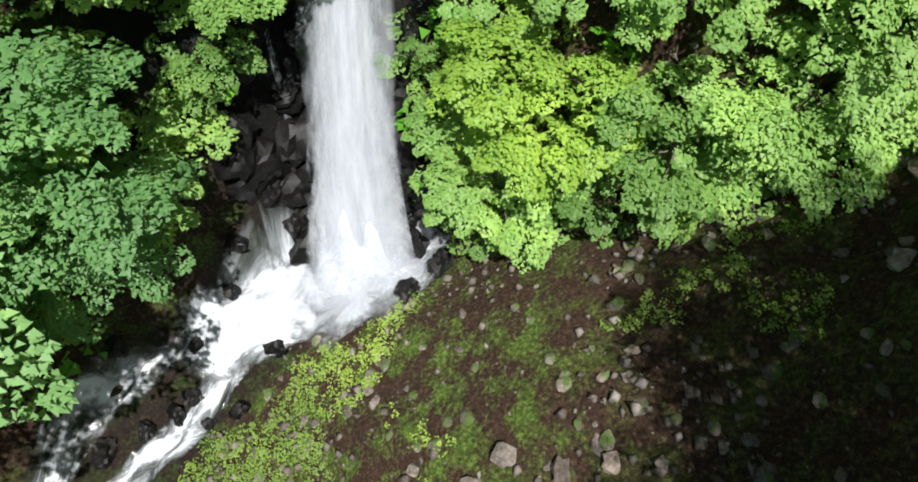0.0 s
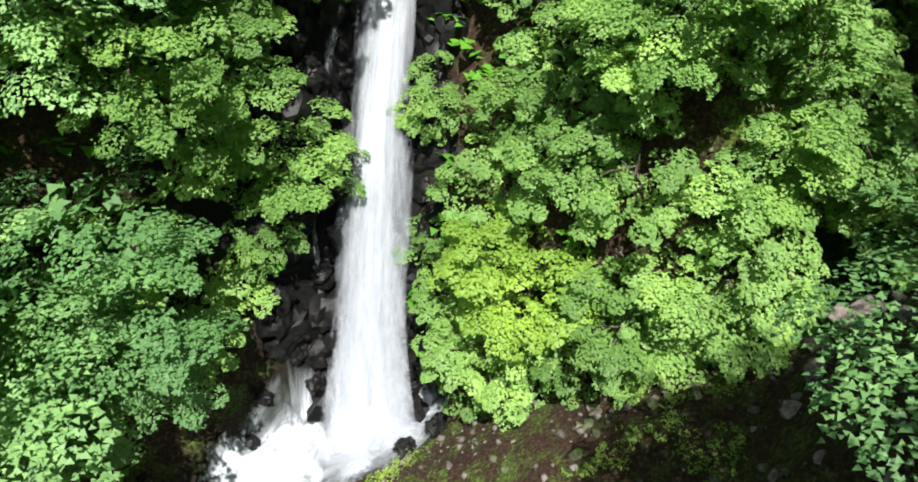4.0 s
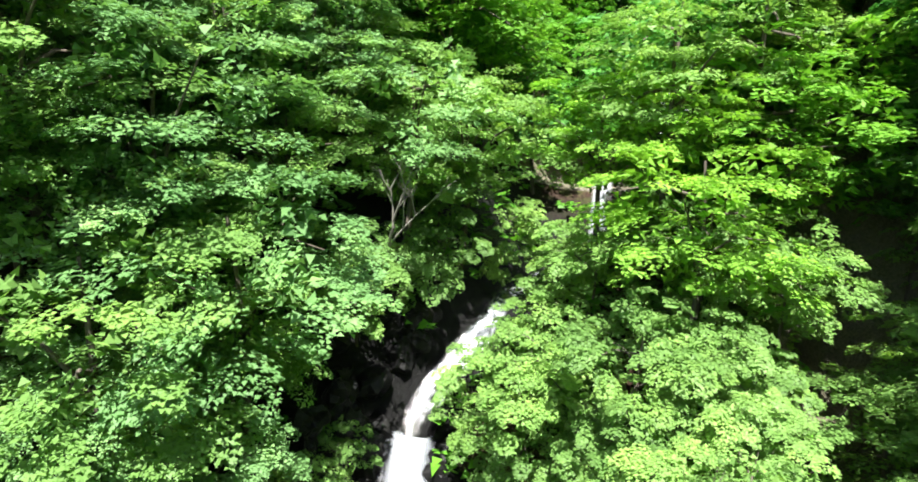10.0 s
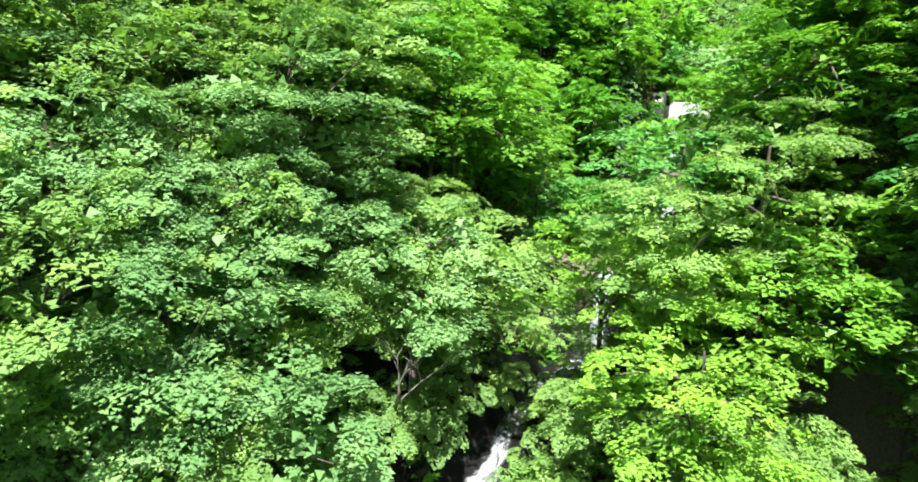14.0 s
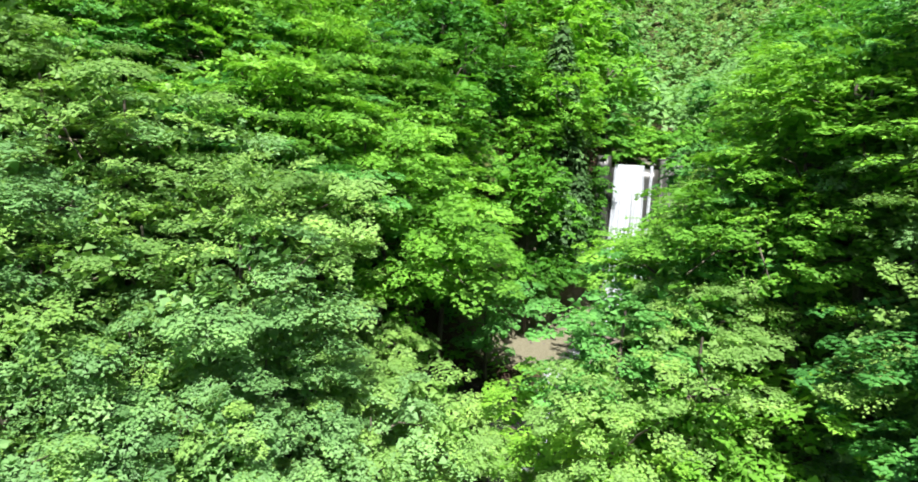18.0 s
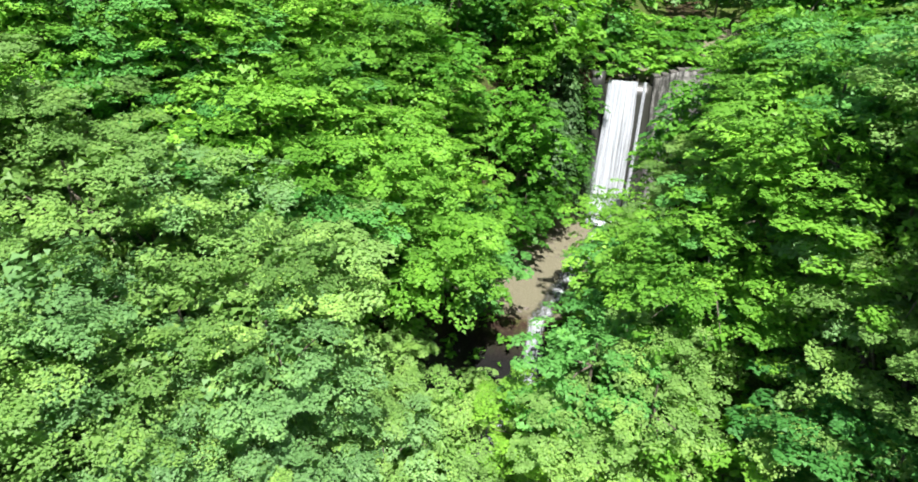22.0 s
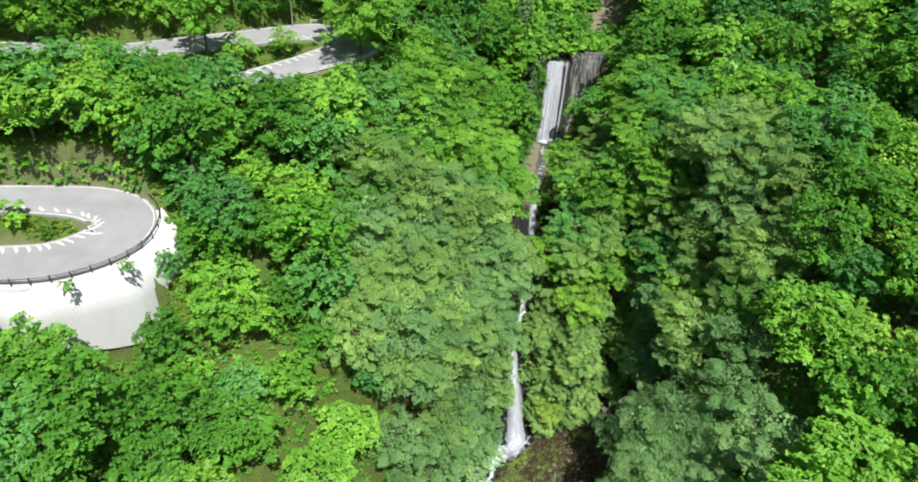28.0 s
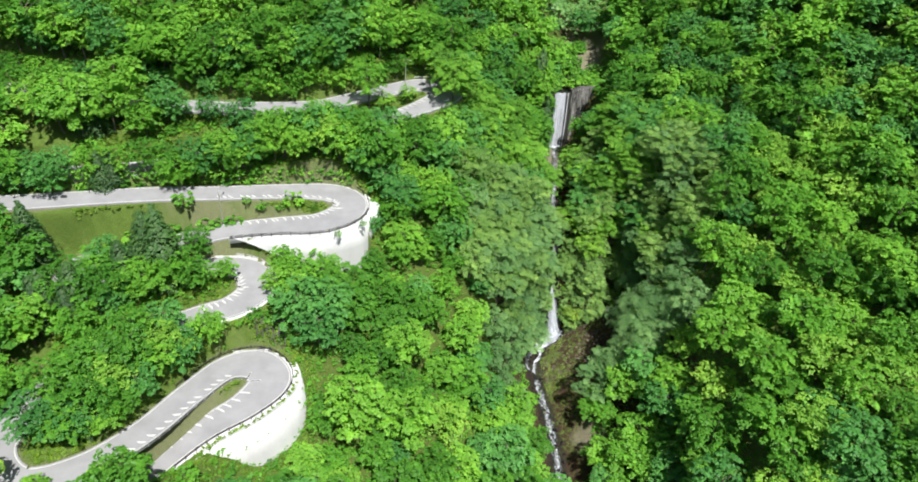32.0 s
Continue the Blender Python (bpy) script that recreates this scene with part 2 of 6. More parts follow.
def fall_material(name, across, along, low, high, edge=2.5, tone=0.55, grey=0.45):
    """Falling white water: streaks along the fall that thin out to clear air."""
    m, nt, b = material(name, 0.45)
    uv = nt.nodes.new("ShaderNodeUVMap")
    mp = node(nt, "ShaderNodeMapping", Scale=(across, along, 1))
    nt.links.new(uv.outputs[0], mp.inputs[0])
    f = noise_of(nt, 1.0, 5.0, 0.6, mp.outputs[0], 0.4)
    mp2 = node(nt, "ShaderNodeMapping", Scale=(across * 4, along * 5, 1))
    nt.links.new(uv.outputs[0], mp2.inputs[0])
    g = noise_of(nt, 1.0, 4.0, 0.7, mp2.outputs[0])
    s = nt.nodes.new("ShaderNodeSeparateXYZ")
    nt.links.new(uv.outputs[0], s.inputs[0])
    side = calc(nt, "ABSOLUTE", calc(nt, "SUBTRACT", calc(nt, "MULTIPLY", s.outputs[0], 2.0), 1.0))
    side = calc(nt, "SUBTRACT", 1.0, calc(nt, "POWER", side, edge))
    fac = calc(nt, "ADD", calc(nt, "MULTIPLY", f, 0.7), calc(nt, "MULTIPLY", g, 0.3))
    fac = calc(nt, "ADD", fac, calc(nt, "MULTIPLY", calc(nt, "SUBTRACT", side, 1.0), 0.35))
    mask = ramp(nt, fac, [(low, (0, 0, 0)), (high, (1, 1, 1))])
    mp3 = node(nt, "ShaderNodeMapping", Scale=(across * 2.6, along * 1.4, 1))
    nt.links.new(uv.outputs[0], mp3.inputs[0])
    strands = noise_of(nt, 1.0, 6.0, 0.75, mp3.outputs[0], 0.3)
    white = ramp(nt, strands, [(0.34, (tone * grey, tone * grey * 1.08, tone * grey * 1.2)), (0.52, (tone * 0.92, tone * 0.96, tone * 1.03)), (0.66, (tone, tone * 1.04, tone * 1.1))])
    nt.links.new(white, b.inputs["Base Color"])
    tl = nt.nodes.new("ShaderNodeBsdfTranslucent")
    nt.links.new(white, tl.inputs[0])
    mx = nt.nodes.new("ShaderNodeMixShader")
    mx.inputs[0].default_value = 0.35
    nt.links.new(b.outputs[0], mx.inputs[1])
    nt.links.new(tl.outputs[0], mx.inputs[2])
    clear = nt.nodes.new("ShaderNodeBsdfTransparent")
    out = nt.nodes.new("ShaderNodeMixShader")
    nt.links.new(mask, out.inputs[0])
    nt.links.new(clear.outputs[0], out.inputs[1])
    nt.links.new(mx.outputs[0], out.inputs[2])
    nt.links.new(out.outputs[0], nt.nodes["Material Output"].inputs["Surface"])
    bump(nt, b, f, 0.6, 0.1)
    return m


def stream_material():
    """Shallow brook: dark clear water over stones, with white foam in torn strands."""
    m, nt, b = material("stream_water", 0.12)
    uv = nt.nodes.new("ShaderNodeUVMap")
    mp = node(nt, "ShaderNodeMapping", Scale=(4.0, 0.7, 1))
    nt.links.new(uv.outputs[0], mp.inputs[0])
    f = noise_of(nt, 1.0, 6.0, 0.68, mp.outputs[0], 0.8)
    s = nt.nodes.new("ShaderNodeSeparateXYZ")
    nt.links.new(uv.outputs[0], s.inputs[0])
    side = calc(nt, "ABSOLUTE", calc(nt, "SUBTRACT", calc(nt, "MULTIPLY", s.outputs[0], 2.0), 1.0))
    side = calc(nt, "POWER", side, 3.0)
    white = nt.nodes.new("ShaderNodeAttribute")
    white.attribute_name = "foam"
    fac = calc(nt, "ADD", f, calc(nt, "SUBTRACT", white.outputs["Fac"], calc(nt, "MULTIPLY", side, 0.25)))
    mask = ramp(nt, fac, [(0.72, (0, 0, 0)), (0.92, (0.45, 0.45, 0.45)), (1.12, (1, 1, 1))])
    edge = ramp(nt, calc(nt, "SUBTRACT", fac, calc(nt, "MULTIPLY", side, 0.3)), [(0.45, (0, 0, 0)), (0.7, (1, 1, 1))])
    b.inputs["Base Color"].default_value = (0.03, 0.035, 0.03, 1)
    foam = nt.nodes.new("ShaderNodeBsdfDiffuse")
    nt.links.new(ramp(nt, f, [(0.35, (0.26, 0.28, 0.30)), (0.62, (0.62, 0.65, 0.69))]), foam.inputs[0])
    clear = nt.nodes.new("ShaderNodeBsdfTransparent")
    wet = nt.nodes.new("ShaderNodeMixShader")
    nt.links.new(calc(nt, "MULTIPLY", edge, 0.6), wet.inputs[0])
    nt.links.new(clear.outputs[0], wet.inputs[1])
    nt.links.new(b.outputs[0], wet.inputs[2])
    out = nt.nodes.new("ShaderNodeMixShader")
    nt.links.new(mask, out.inputs[0])
    nt.links.new(wet.outputs[0], out.inputs[1])
    nt.links.new(foam.outputs[0], out.inputs[2])
    nt.links.new(out.outputs[0], nt.nodes["Material Output"].inputs["Surface"])
    bump(nt, b, f, 0.5, 0.08)
    return m


BARK = bark_material()
GROUND = ground_material()
STONE = stone_material("grey_stone", (0.06, 0.052, 0.046), (0.15, 0.128, 0.11), (0.31, 0.275, 0.245), 0.0)
STONE_MOSS = stone_material("mossy_stone", (0.07, 0.06, 0.05), (0.16, 0.14, 0.12), (0.28, 0.26, 0.23), 0.12)
# wet basalt, its colour lowered further to hold the shade on the cliff
STONE_WET_SHADE = stone_material("wet_black_rock", (0.002, 0.002, 0.002), (0.006, 0.0059, 0.0057), (0.024, 0.0235, 0.022), 0.0, 0.5)
def chip_material():
    m, nt, b = material("stone_chips", 0.9)
    geo = nt.nodes.new("ShaderNodeNewGeometry")
    tone = ramp(nt, geo.outputs["Random Per Island"], [(0.0, (0.03, 0.024, 0.02)), (0.5, (0.09, 0.07, 0.058)), (0.85, (0.17, 0.14, 0.12)), (1.0, (0.32, 0.29, 0.26))])
    nt.links.new(mix_rgb(nt, 0.5, tone, ramp(nt, noise_of(nt, 20.0, 4.0), [(0.3, (0.04, 0.035, 0.03)), (0.7, (0.2, 0.17, 0.14))])), b.inputs["Base Color"])
    return m


CHIPS = chip_material()
ASPHALT = plain_material("worn_asphalt", (0.22, 0.22, 0.226), (0.32, 0.32, 0.328), 2.0, 0.9)
PAINT = plain_material("road_paint", (0.42, 0.42, 0.41), (0.62, 0.62, 0.6), 6.0, 0.7)
CONCRETE = plain_material("pale_concrete", (0.48, 0.48, 0.475), (0.66, 0.66, 0.655), 1.2, 0.85, streak=0.35)
CONCRETE_OLD = plain_material("weathered_concrete", (0.035, 0.032, 0.028), (0.16, 0.15, 0.135), 1.6, 0.85, relief=0.8, streak=0.3)
CONCRETE_WET = plain_material("wet_stained_concrete", (0.012, 0.014, 0.011), (0.06, 0.06, 0.05), 2.0, 0.35, relief=0.6, streak=0.25)
STEEL = plain_material("galvanised_steel", (0.42, 0.43, 0.44), (0.6, 0.61, 0.62), 4.0, 0.45, 0.7)
STEEL_DARK = plain_material("brown_painted_steel", (0.03, 0.026, 0.024), (0.06, 0.052, 0.048), 4.0, 0.5, 0.2)
STEEL_WHITE = plain_material("white_painted_steel", (0.4, 0.4, 0.4), (0.55, 0.55, 0.55), 4.0, 0.5, 0.0)
GRASS_BANK = plain_material("grass_verge_soil", (0.06, 0.11, 0.02), (0.13, 0.2, 0.04), 2.0, 0.95, relief=0.9)
FALL = fall_material("white_falling_water", 3.0, 0.16, 0.20, 0.66, 1.6, 0.72, 0.65)
FALL_FOOT = fall_material("dense_white_water", 2.4, 0.3, 0.12, 0.50, 1.5, 0.82, 0.88)
SPRAY = fall_material("fine_spray", 1.2, 0.4, 0.25, 1.4, 1.2, 0.75, 0.9)
SPLASH = fall_material("splash_foam", 2.0, 0.7, 0.16, 0.62, 1.2, 0.8, 0.9)
FALL_THIN = fall_material("thin_water_strand", 3.0, 0.5, 0.40, 0.66, 1.6)
CURTAIN = fall_material("water_curtain", 11.0, 0.08, 0.32, 0.56, 8.0, 0.78, 0.42)
STREAM = stream_material()


def stained_material():
    """Rough masonry: pale stone with dark trails that run down it."""
    m, nt, b = material("stained_masonry", 0.8)
    tex = nt.nodes.new("ShaderNodeTexCoord")
    mp = node(nt, "ShaderNodeMapping", Scale=(1.6, 0.5, 0.16))
    nt.links.new(tex.outputs["Object"], mp.inputs[0])
    trail = noise_of(nt, 1.0, 6.0, 0.65, mp.outputs[0], 0.6)
    grain = noise_of(nt, 2.6, 6.0, 0.7)
    pale = ramp(nt, grain, [(0.3, (0.07, 0.066, 0.06)), (0.5, (0.2, 0.195, 0.18)), (0.72, (0.40, 0.39, 0.37))])
    col = mix_rgb(nt, ramp(nt, trail, [(0.42, (1, 1, 1)), (0.58, (0, 0, 0))]), pale, (0.025, 0.025, 0.02))
    nt.links.new(col, b.inputs["Base Color"])
    bump(nt, b, grain, 1.0, 0.12)
    return m


STAINED = stained_material()


# ---------------------------------------------------------------- mesh helpers
def mesh_of(name, verts, faces, mat, smooth=False):
    """A mesh from an array of corners and an array of faces that all have the same number of sides."""
    verts = np.asarray(verts, dtype=np.float32)
    faces = np.asarray(faces, dtype=np.int32)
    me = bpy.data.meshes.new(name)
    n, k = faces.shape
    me.vertices.add(len(verts))
    me.vertices.foreach_set("co", verts.ravel())
    me.loops.add(n * k)
    me.loops.foreach_set("vertex_index", faces.ravel())
    me.polygons.add(n)
    me.polygons.foreach_set("loop_start", np.arange(0, n * k, k, dtype=np.int32))
    if smooth:
        me.polygons.foreach_set("use_smooth", np.ones(n, dtype=bool))
    me.materials.append(mat)
    me.update(calc_edges=True)
    me.validate()
    return me


def part(name, bm, mat, parent, label=""):
    """Links a bmesh as one mesh object under a thing."""
    me = bpy.data.meshes.new(name)
    bm.to_mesh(me)
    bm.free()
    me.materials.append(mat)
    ob = new(name, me)
    ob.parent = parent
    return tagged(ob, label)


def part_of(name, me, parent, label=""):
    ob = new(name, me)
    ob.parent = parent
    return tagged(ob, label)


def grid_faces(rows, cols):
    i = np.arange(rows - 1)[:, None] * cols + np.arange(cols - 1)[None, :]
    return np.stack([i, i + 1, i + cols + 1, i + cols], -1).reshape(-1, 4)


def box(bm, centre, size, turn=0.0, bevel=0.0):
    r = bmesh.ops.create_cube(bm, size=1.0, matrix=Matrix.Translation(centre) @ Matrix.Rotation(turn, 4, "Z") @ Matrix.Diagonal((*size, 1)))
    if bevel:
        edges = {e for v in r["verts"] for e in v.link_edges}
        bmesh.ops.bevel(bm, geom=list(edges), offset=bevel, segments=1, affect="EDGES")


def tube_points(points, radii, sides=6):
    """Corners and faces of a tapered tube along points."""
    pts = np.asarray(points, float)
    way = np.gradient(pts, axis=0)
    way /= np.linalg.norm(way, axis=1)[:, None] + 1e-9
    ref = np.where(np.abs(way[:, 2:3]) < 0.9, [[0, 0, 1.0]], [[1.0, 0, 0]])
    a = np.cross(way, ref)
    a /= np.linalg.norm(a, axis=1)[:, None] + 1e-9
    b = np.cross(way, a)
    ang = np.linspace(0, 2 * np.pi, sides, endpoint=False)
    ring = np.cos(ang)[None, :, None] * a[:, None] + np.sin(ang)[None, :, None] * b[:, None]
    v = pts[:, None] + ring * np.asarray(radii, float)[:, None, None]
    n = len(pts)
    f = []
    for i in range(n - 1):
        for j in range(sides):
            k = (j + 1) % sides
            f.append((i * sides + j, i * sides + k, (i + 1) * sides + k, (i + 1) * sides + j))
    return v.reshape(-1, 3), np.array(f)


def joined(pieces):
    vs, fs, n = [], [], 0
    for v, f in pieces:
        vs.append(v)
        fs.append(f + n)
        n += len(v)
    return np.concatenate(vs), np.concatenate(fs)


TABLE = np.random.RandomState(5).rand(256, 256)


def value_noise(x, y):
    """Smooth noise from 0 to 1, one bump a metre."""
    xi, yi = np.floor(x).astype(int), np.floor(y).astype(int)
    fx, fy = x - xi, y - yi
    fx, fy = fx * fx * (3 - 2 * fx), fy * fy * (3 - 2 * fy)
    g = lambda a, b: TABLE[a % 256, b % 256]
    return (g(xi, yi) * (1 - fx) + g(xi + 1, yi) * fx) * (1 - fy) + (g(xi, yi + 1) * (1 - fx) + g(xi + 1, yi + 1) * fx) * fy


def fractal(x, y, octaves=4):
    return sum(value_noise(x * 2 ** k + 17 * k, y * 2 ** k + 31 * k) / 2 ** (k + 1) for k in range(octaves))


def smooth_min(a, b, k):
    h = np.clip(0.5 + 0.5 * (b - a) / k, 0, 1)
    return b * (1 - h) + a * h - k * h * (1 - h)


def step(a, b, x):
    t = np.clip((x - a) / (b - a), 0, 1)
    return t * t * (3 - 2 * t)


# ---------------------------------------------------------------- the plan, in squares of 1.2 m
SQ = 1.2
# brook: y, x, bed height
BROOK = np.array([(-140, -30, -26), (-60, -16, -12), (-30, -11, -7), (-12, -9.0, -4.2), (0, -8.8, -3.0), (4, -8.2, -2.2), (7, -6.2, -1.2),
                  (9, -3.6, -0.4), (9.6, -2.7, 0.3), (13, -2.9, 6.2), (17, -3.4, 12.4), (17.6, -3.2, 13.0), (20, -1.3, 15.6), (23, -0.9, 16.2),
                  (35, 2.6, 16.6), (36, 3.0, 16.9), (38.6, 3.5, 20.3), (60.6, 11.0, 20.2), (61.6, 11.2, 20.3), (65.6, 12.3, 34.2), (75, 16, 35.2),
                  (95, 25, 37), (140, 31, 42), (250, 46, 56), (420, 72, 130), (700, 110, 330)]) * SQ
GULLY = np.array([(8.8, 7, 6.0), (11.0, 16, 9.5), (11.6, 20.4, 13.5)]) * SQ
# road: x, y, height, half width
UPPER_ROAD = [(-150, 46, 50.5, 2.6), (-120, 40, 49.5, 2.6), (-95, 33.5, 48.6, 2.6), (-75, 31, 47.9, 2.6), (-62.6, 31.2, 47.3, 2.6), (-52, 33, 46.7, 2.6), (-43.7, 38, 46.1, 2.6), (-36, 43.2, 45.4, 2.8),
        (-29.5, 46.4, 45.0, 3.2), (-25, 45.4, 44.8, 3.6), (-24.6, 41.4, 44.6, 3.6), (-29, 37.6, 44.3, 3.0), (-35.5, 34, 43.7, 2.5), (-42.5, 29.9, 43.0, 2.5), (-52, 26.0, 42.9, 2.5), (-62, 23.2, 42.9, 2.5),
        (-72, 20.2, 42.9, 2.5), (-84, 16.9, 42.9, 2.5), (-104, 17, 42.2, 2.5), (-122, 18.5, 42.1, 2.7)]
MIDDLE_ROAD = [(-127, 14, 42.0, 2.7), (-118, 9.3, 41.9, 2.5), (-100, 9.6, 41.7, 2.3), (-82, 11.0, 41.3, 2.3), (-70, 12.6, 40.0, 2.3), (-59, 14.2, 38.8, 2.5), (-51, 14.9, 37.75, 3.0), (-47.6, 12.8, 37.45, 3.3),
        (-47.8, 9.0, 37.3, 3.3), (-52.5, 6.4, 37.0, 3.0), (-60, 7.2, 36.2, 2.6), (-68, 7.6, 35.4, 2.4), (-76, 6.2, 34.7, 2.3), (-84, 4.2, 34.1, 2.4), (-90.5, 2.6, 33.6, 2.8), (-92.0, -1.4, 33.2, 2.8),
        (-86, -3.2, 32.9, 2.5), (-78, 0.2, 32.6, 2.3), (-70.5, 2.2, 32.1, 2.4), (-65, 1.0, 31.6, 2.9), (-63.6, -3.4, 31.1, 3.1)]
LOWER_ROAD = [(-67, -6.9, 30.7, 2.7), (-73, -8.6, 30.4, 2.3), (-82, -12.5, 29.8, 2.3), (-91, -20, 29.2, 2.5), (-95, -29, 28.7, 2.8), (-91, -34.6, 28.4, 2.8), (-84, -33, 28.1, 2.4), (-77.5, -27.6, 27.4, 2.3),
        (-72.5, -21.0, 26.6, 2.4), (-68.0, -15.8, 25.75, 2.6), (-63.5, -15.2, 25.45, 3.2), (-61.4, -18.6, 25.2, 3.3), (-64.6, -22.4, 24.9, 2.7), (-70.6, -25.2, 23.6, 2.3), (-76, -29.2, 22.8, 2.3), (-86, -38, 21.6, 2.3),
        (-104, -52, 19.5, 2.3), (-140, -74, 16, 2.3)]
ROAD = np.array(UPPER_ROAD + MIDDLE_ROAD + LOWER_ROAD) * SQ


def spline(points, per=8):
    """Points along a smooth line through the given ones."""
    p = np.vstack([2 * points[0] - points[1], points, 2 * points[-1] - points[-2]])
    out = []
    for i in range(1, len(p) - 2):
        t = np.linspace(0, 1, per, endpoint=False)[:, None]
        a, b, c, d = p[i - 1], p[i], p[i + 1], p[i + 2]
        out.append(0.5 * (2 * b + (c - a) * t + (2 * a - 5 * b + 4 * c - d) * t ** 2 + (3 * b - a - 3 * c + d) * t ** 3))
    return np.vstack(out + [points[-1:]])


ROAD_LINE = spline(ROAD, 8)


def near_line(x, y, line, values):
    """The distance of each (x, y) to a line, and the line's values there."""
    best = np.full(x.shape, 1e9)
    found = np.zeros(x.shape + (values.shape[1],))
    for (ax, ay), (bx, by), va, vb in zip(line[:-1, :2], line[1:, :2], values[:-1], values[1:]):
        dx, dy = bx - ax, by - ay
        t = np.clip(((x - ax) * dx + (y - ay) * dy) / (dx * dx + dy * dy + 1e-9), 0, 1)
        d = np.hypot(x - ax - t * dx, y - ay - t * dy)
        m = d < best
        best[m] = d[m]
        found[m] = (va + (vb - va) * t[..., None])[m]
    return best, found


def height(x, y, detail=True):
    """The height of the ground, without and with its small unevenness."""
    x, y = np.asarray(x, float), np.asarray(y, float)
    bx, bz = np.interp(y, BROOK[:, 0], BROOK[:, 1]), np.interp(y, BROOK[:, 0], BROOK[:, 2])
    d = x - bx
    # the two hillsides
    fall_y = np.interp(x, [-85, -45], [0.12, 0.63])
    west = 22.8 - 0.5 * np.maximum(x + 30, -30) - 0.03 * np.minimum(x + 60, 0) + 0.63 * np.clip(y, 0, 20) + fall_y * np.minimum(y, 0) + 0.45 * np.maximum(y - 20, 0) + 0.3 * np.maximum(y - 75, 0)
    west = west - 9.5 * np.exp(-(((x + 55) / 11) ** 2 + ((y - 2.4) / 9) ** 2)) - 12.5 * np.exp(-(((x + 73) / 14) ** 2 + ((y + 38) / 11.5) ** 2)) - 6 * np.exp(-(((x + 63) / 8) ** 2 + ((y + 26) / 8) ** 2))
    east = 30 + 0.60 * (x - 16.8) + 0.12 * y + 0.35 * np.maximum(y - 80, 0) + 9.0 * np.exp(-((x - 24) / 11) ** 2 - ((y - 17) / 18) ** 2)
    # banks of the gorge
    flat_w = np.interp(y, np.array([-30, 0, 8, 17, 30, 40, 54, 60, 66, 90]) * SQ, np.array([2.5, 2.2, 1.6, 1.0, 1.0, 5.2, 5.4, 3.2, 3, 6]) * SQ)
    flat_e = np.interp(y, np.array([-30, 0, 8, 17, 30, 40, 58, 64, 66.5, 90]) * SQ, np.array([2.5, 2.2, 1.6, 1.0, 1.4, 1.4, 3.2, 3.0, 12, 8]) * SQ)
    rise_w = np.interp(y, np.array([-60, -10, 3, 9, 18, 30, 50, 59, 66, 75, 140, 300]) * SQ, [0.55, 0.7, 1.3, 2.3, 2.0, 1.5, 1.5, 3.2, 3.2, 1.1, 0.7, 0.55])
    bank_w = bz + 0.12 * np.maximum(-d, 0) + rise_w * np.maximum(-d - flat_w, 0)
    talus = np.where(d - flat_e > 14, 0.66 * 14 + 1.7 * (d - flat_e - 14), 0.66 * np.maximum(d - flat_e, 0))
    spur = np.interp(y, [19, 24, 28, 33, 40, 80, 160, 300], [0.4, 0.6, 0.8, 1.05, 1.35, 1.45, 0.75, 0.55]) * np.maximum(d - flat_e, 0)
    mix = step(8.6 * SQ, 13 * SQ, y)
    spur = spur + np.interp(y, [12, 26, 34], [1.7, 1.3, 0.0]) * np.maximum(d - flat_e - 14, 0)
    bank_e = bz + 0.05 * np.maximum(d, 0) + talus * (1 - mix) + spur * mix
    z = np.where(d < 0, smooth_min(bank_w, west, 4.0), smooth_min(bank_e, east, 4.0))
    # bluff beside the lower fall
    z = z + 8.0 * np.exp(-((x - 6.0) / 3.8) ** 2) * step(11.0, 13.6, y) * (1 - step(15, 20.5, y))
    # side gully
    gd, gz = near_line(x, y, GULLY, GULLY[:, 2:3])
    z = np.minimum(z, gz[..., 0] + 3.4 * np.maximum(gd - 1.5, 0) + 100 * (y < 9 * SQ))
    far = step(150, 420, np.hypot(x, y))
    z = z + far * 60 * (fractal(x / 160, y / 160) - 0.5)
    if detail:
        z = z + 1.5 * (fractal(x / 9, y / 9) - 0.5) * step(2.0, 7.0, np.abs(d))
        z = z + 0.5 * (fractal(x / 1.6 + 40, y / 1.6) - 0.5) * step(1.0, 2.5, np.abs(d))
    rd, rv = near_line(x, y, ROAD_LINE, ROAD_LINE[:, 2:4])
    tight = step(-66, -62, x / SQ) * (1 - step(-41, -39, x / SQ)) * step(-1, 1, y / SQ) * (1 - step(19, 21, y / SQ))
    w = 1 - step(0.9 - 0.8 * tight, 2.6 - 2.0 * tight, rd - rv[..., 1])
    return z * (1 - w) + (rv[..., 0] - 0.28) * w


def height_at(x, y):
    return float(height(np.array([x]), np.array([y]))[0])


# ---------------------------------------------------------------- the ground
def axis(lo, hi, core_lo, core_hi, near_lo, near_hi, fine, mid):
    inner = np.arange(core_lo, core_hi, fine)
    left, right = np.arange(near_lo, core_lo, mid), np.arange(core_hi, near_hi, mid)
    steps = np.cumsum(mid * 1.13 ** np.arange(1, 60))
    return np.concatenate([(near_lo - steps[steps < near_lo - lo])[::-1], left, inner, right, near_hi + steps[steps < hi - near_hi]])


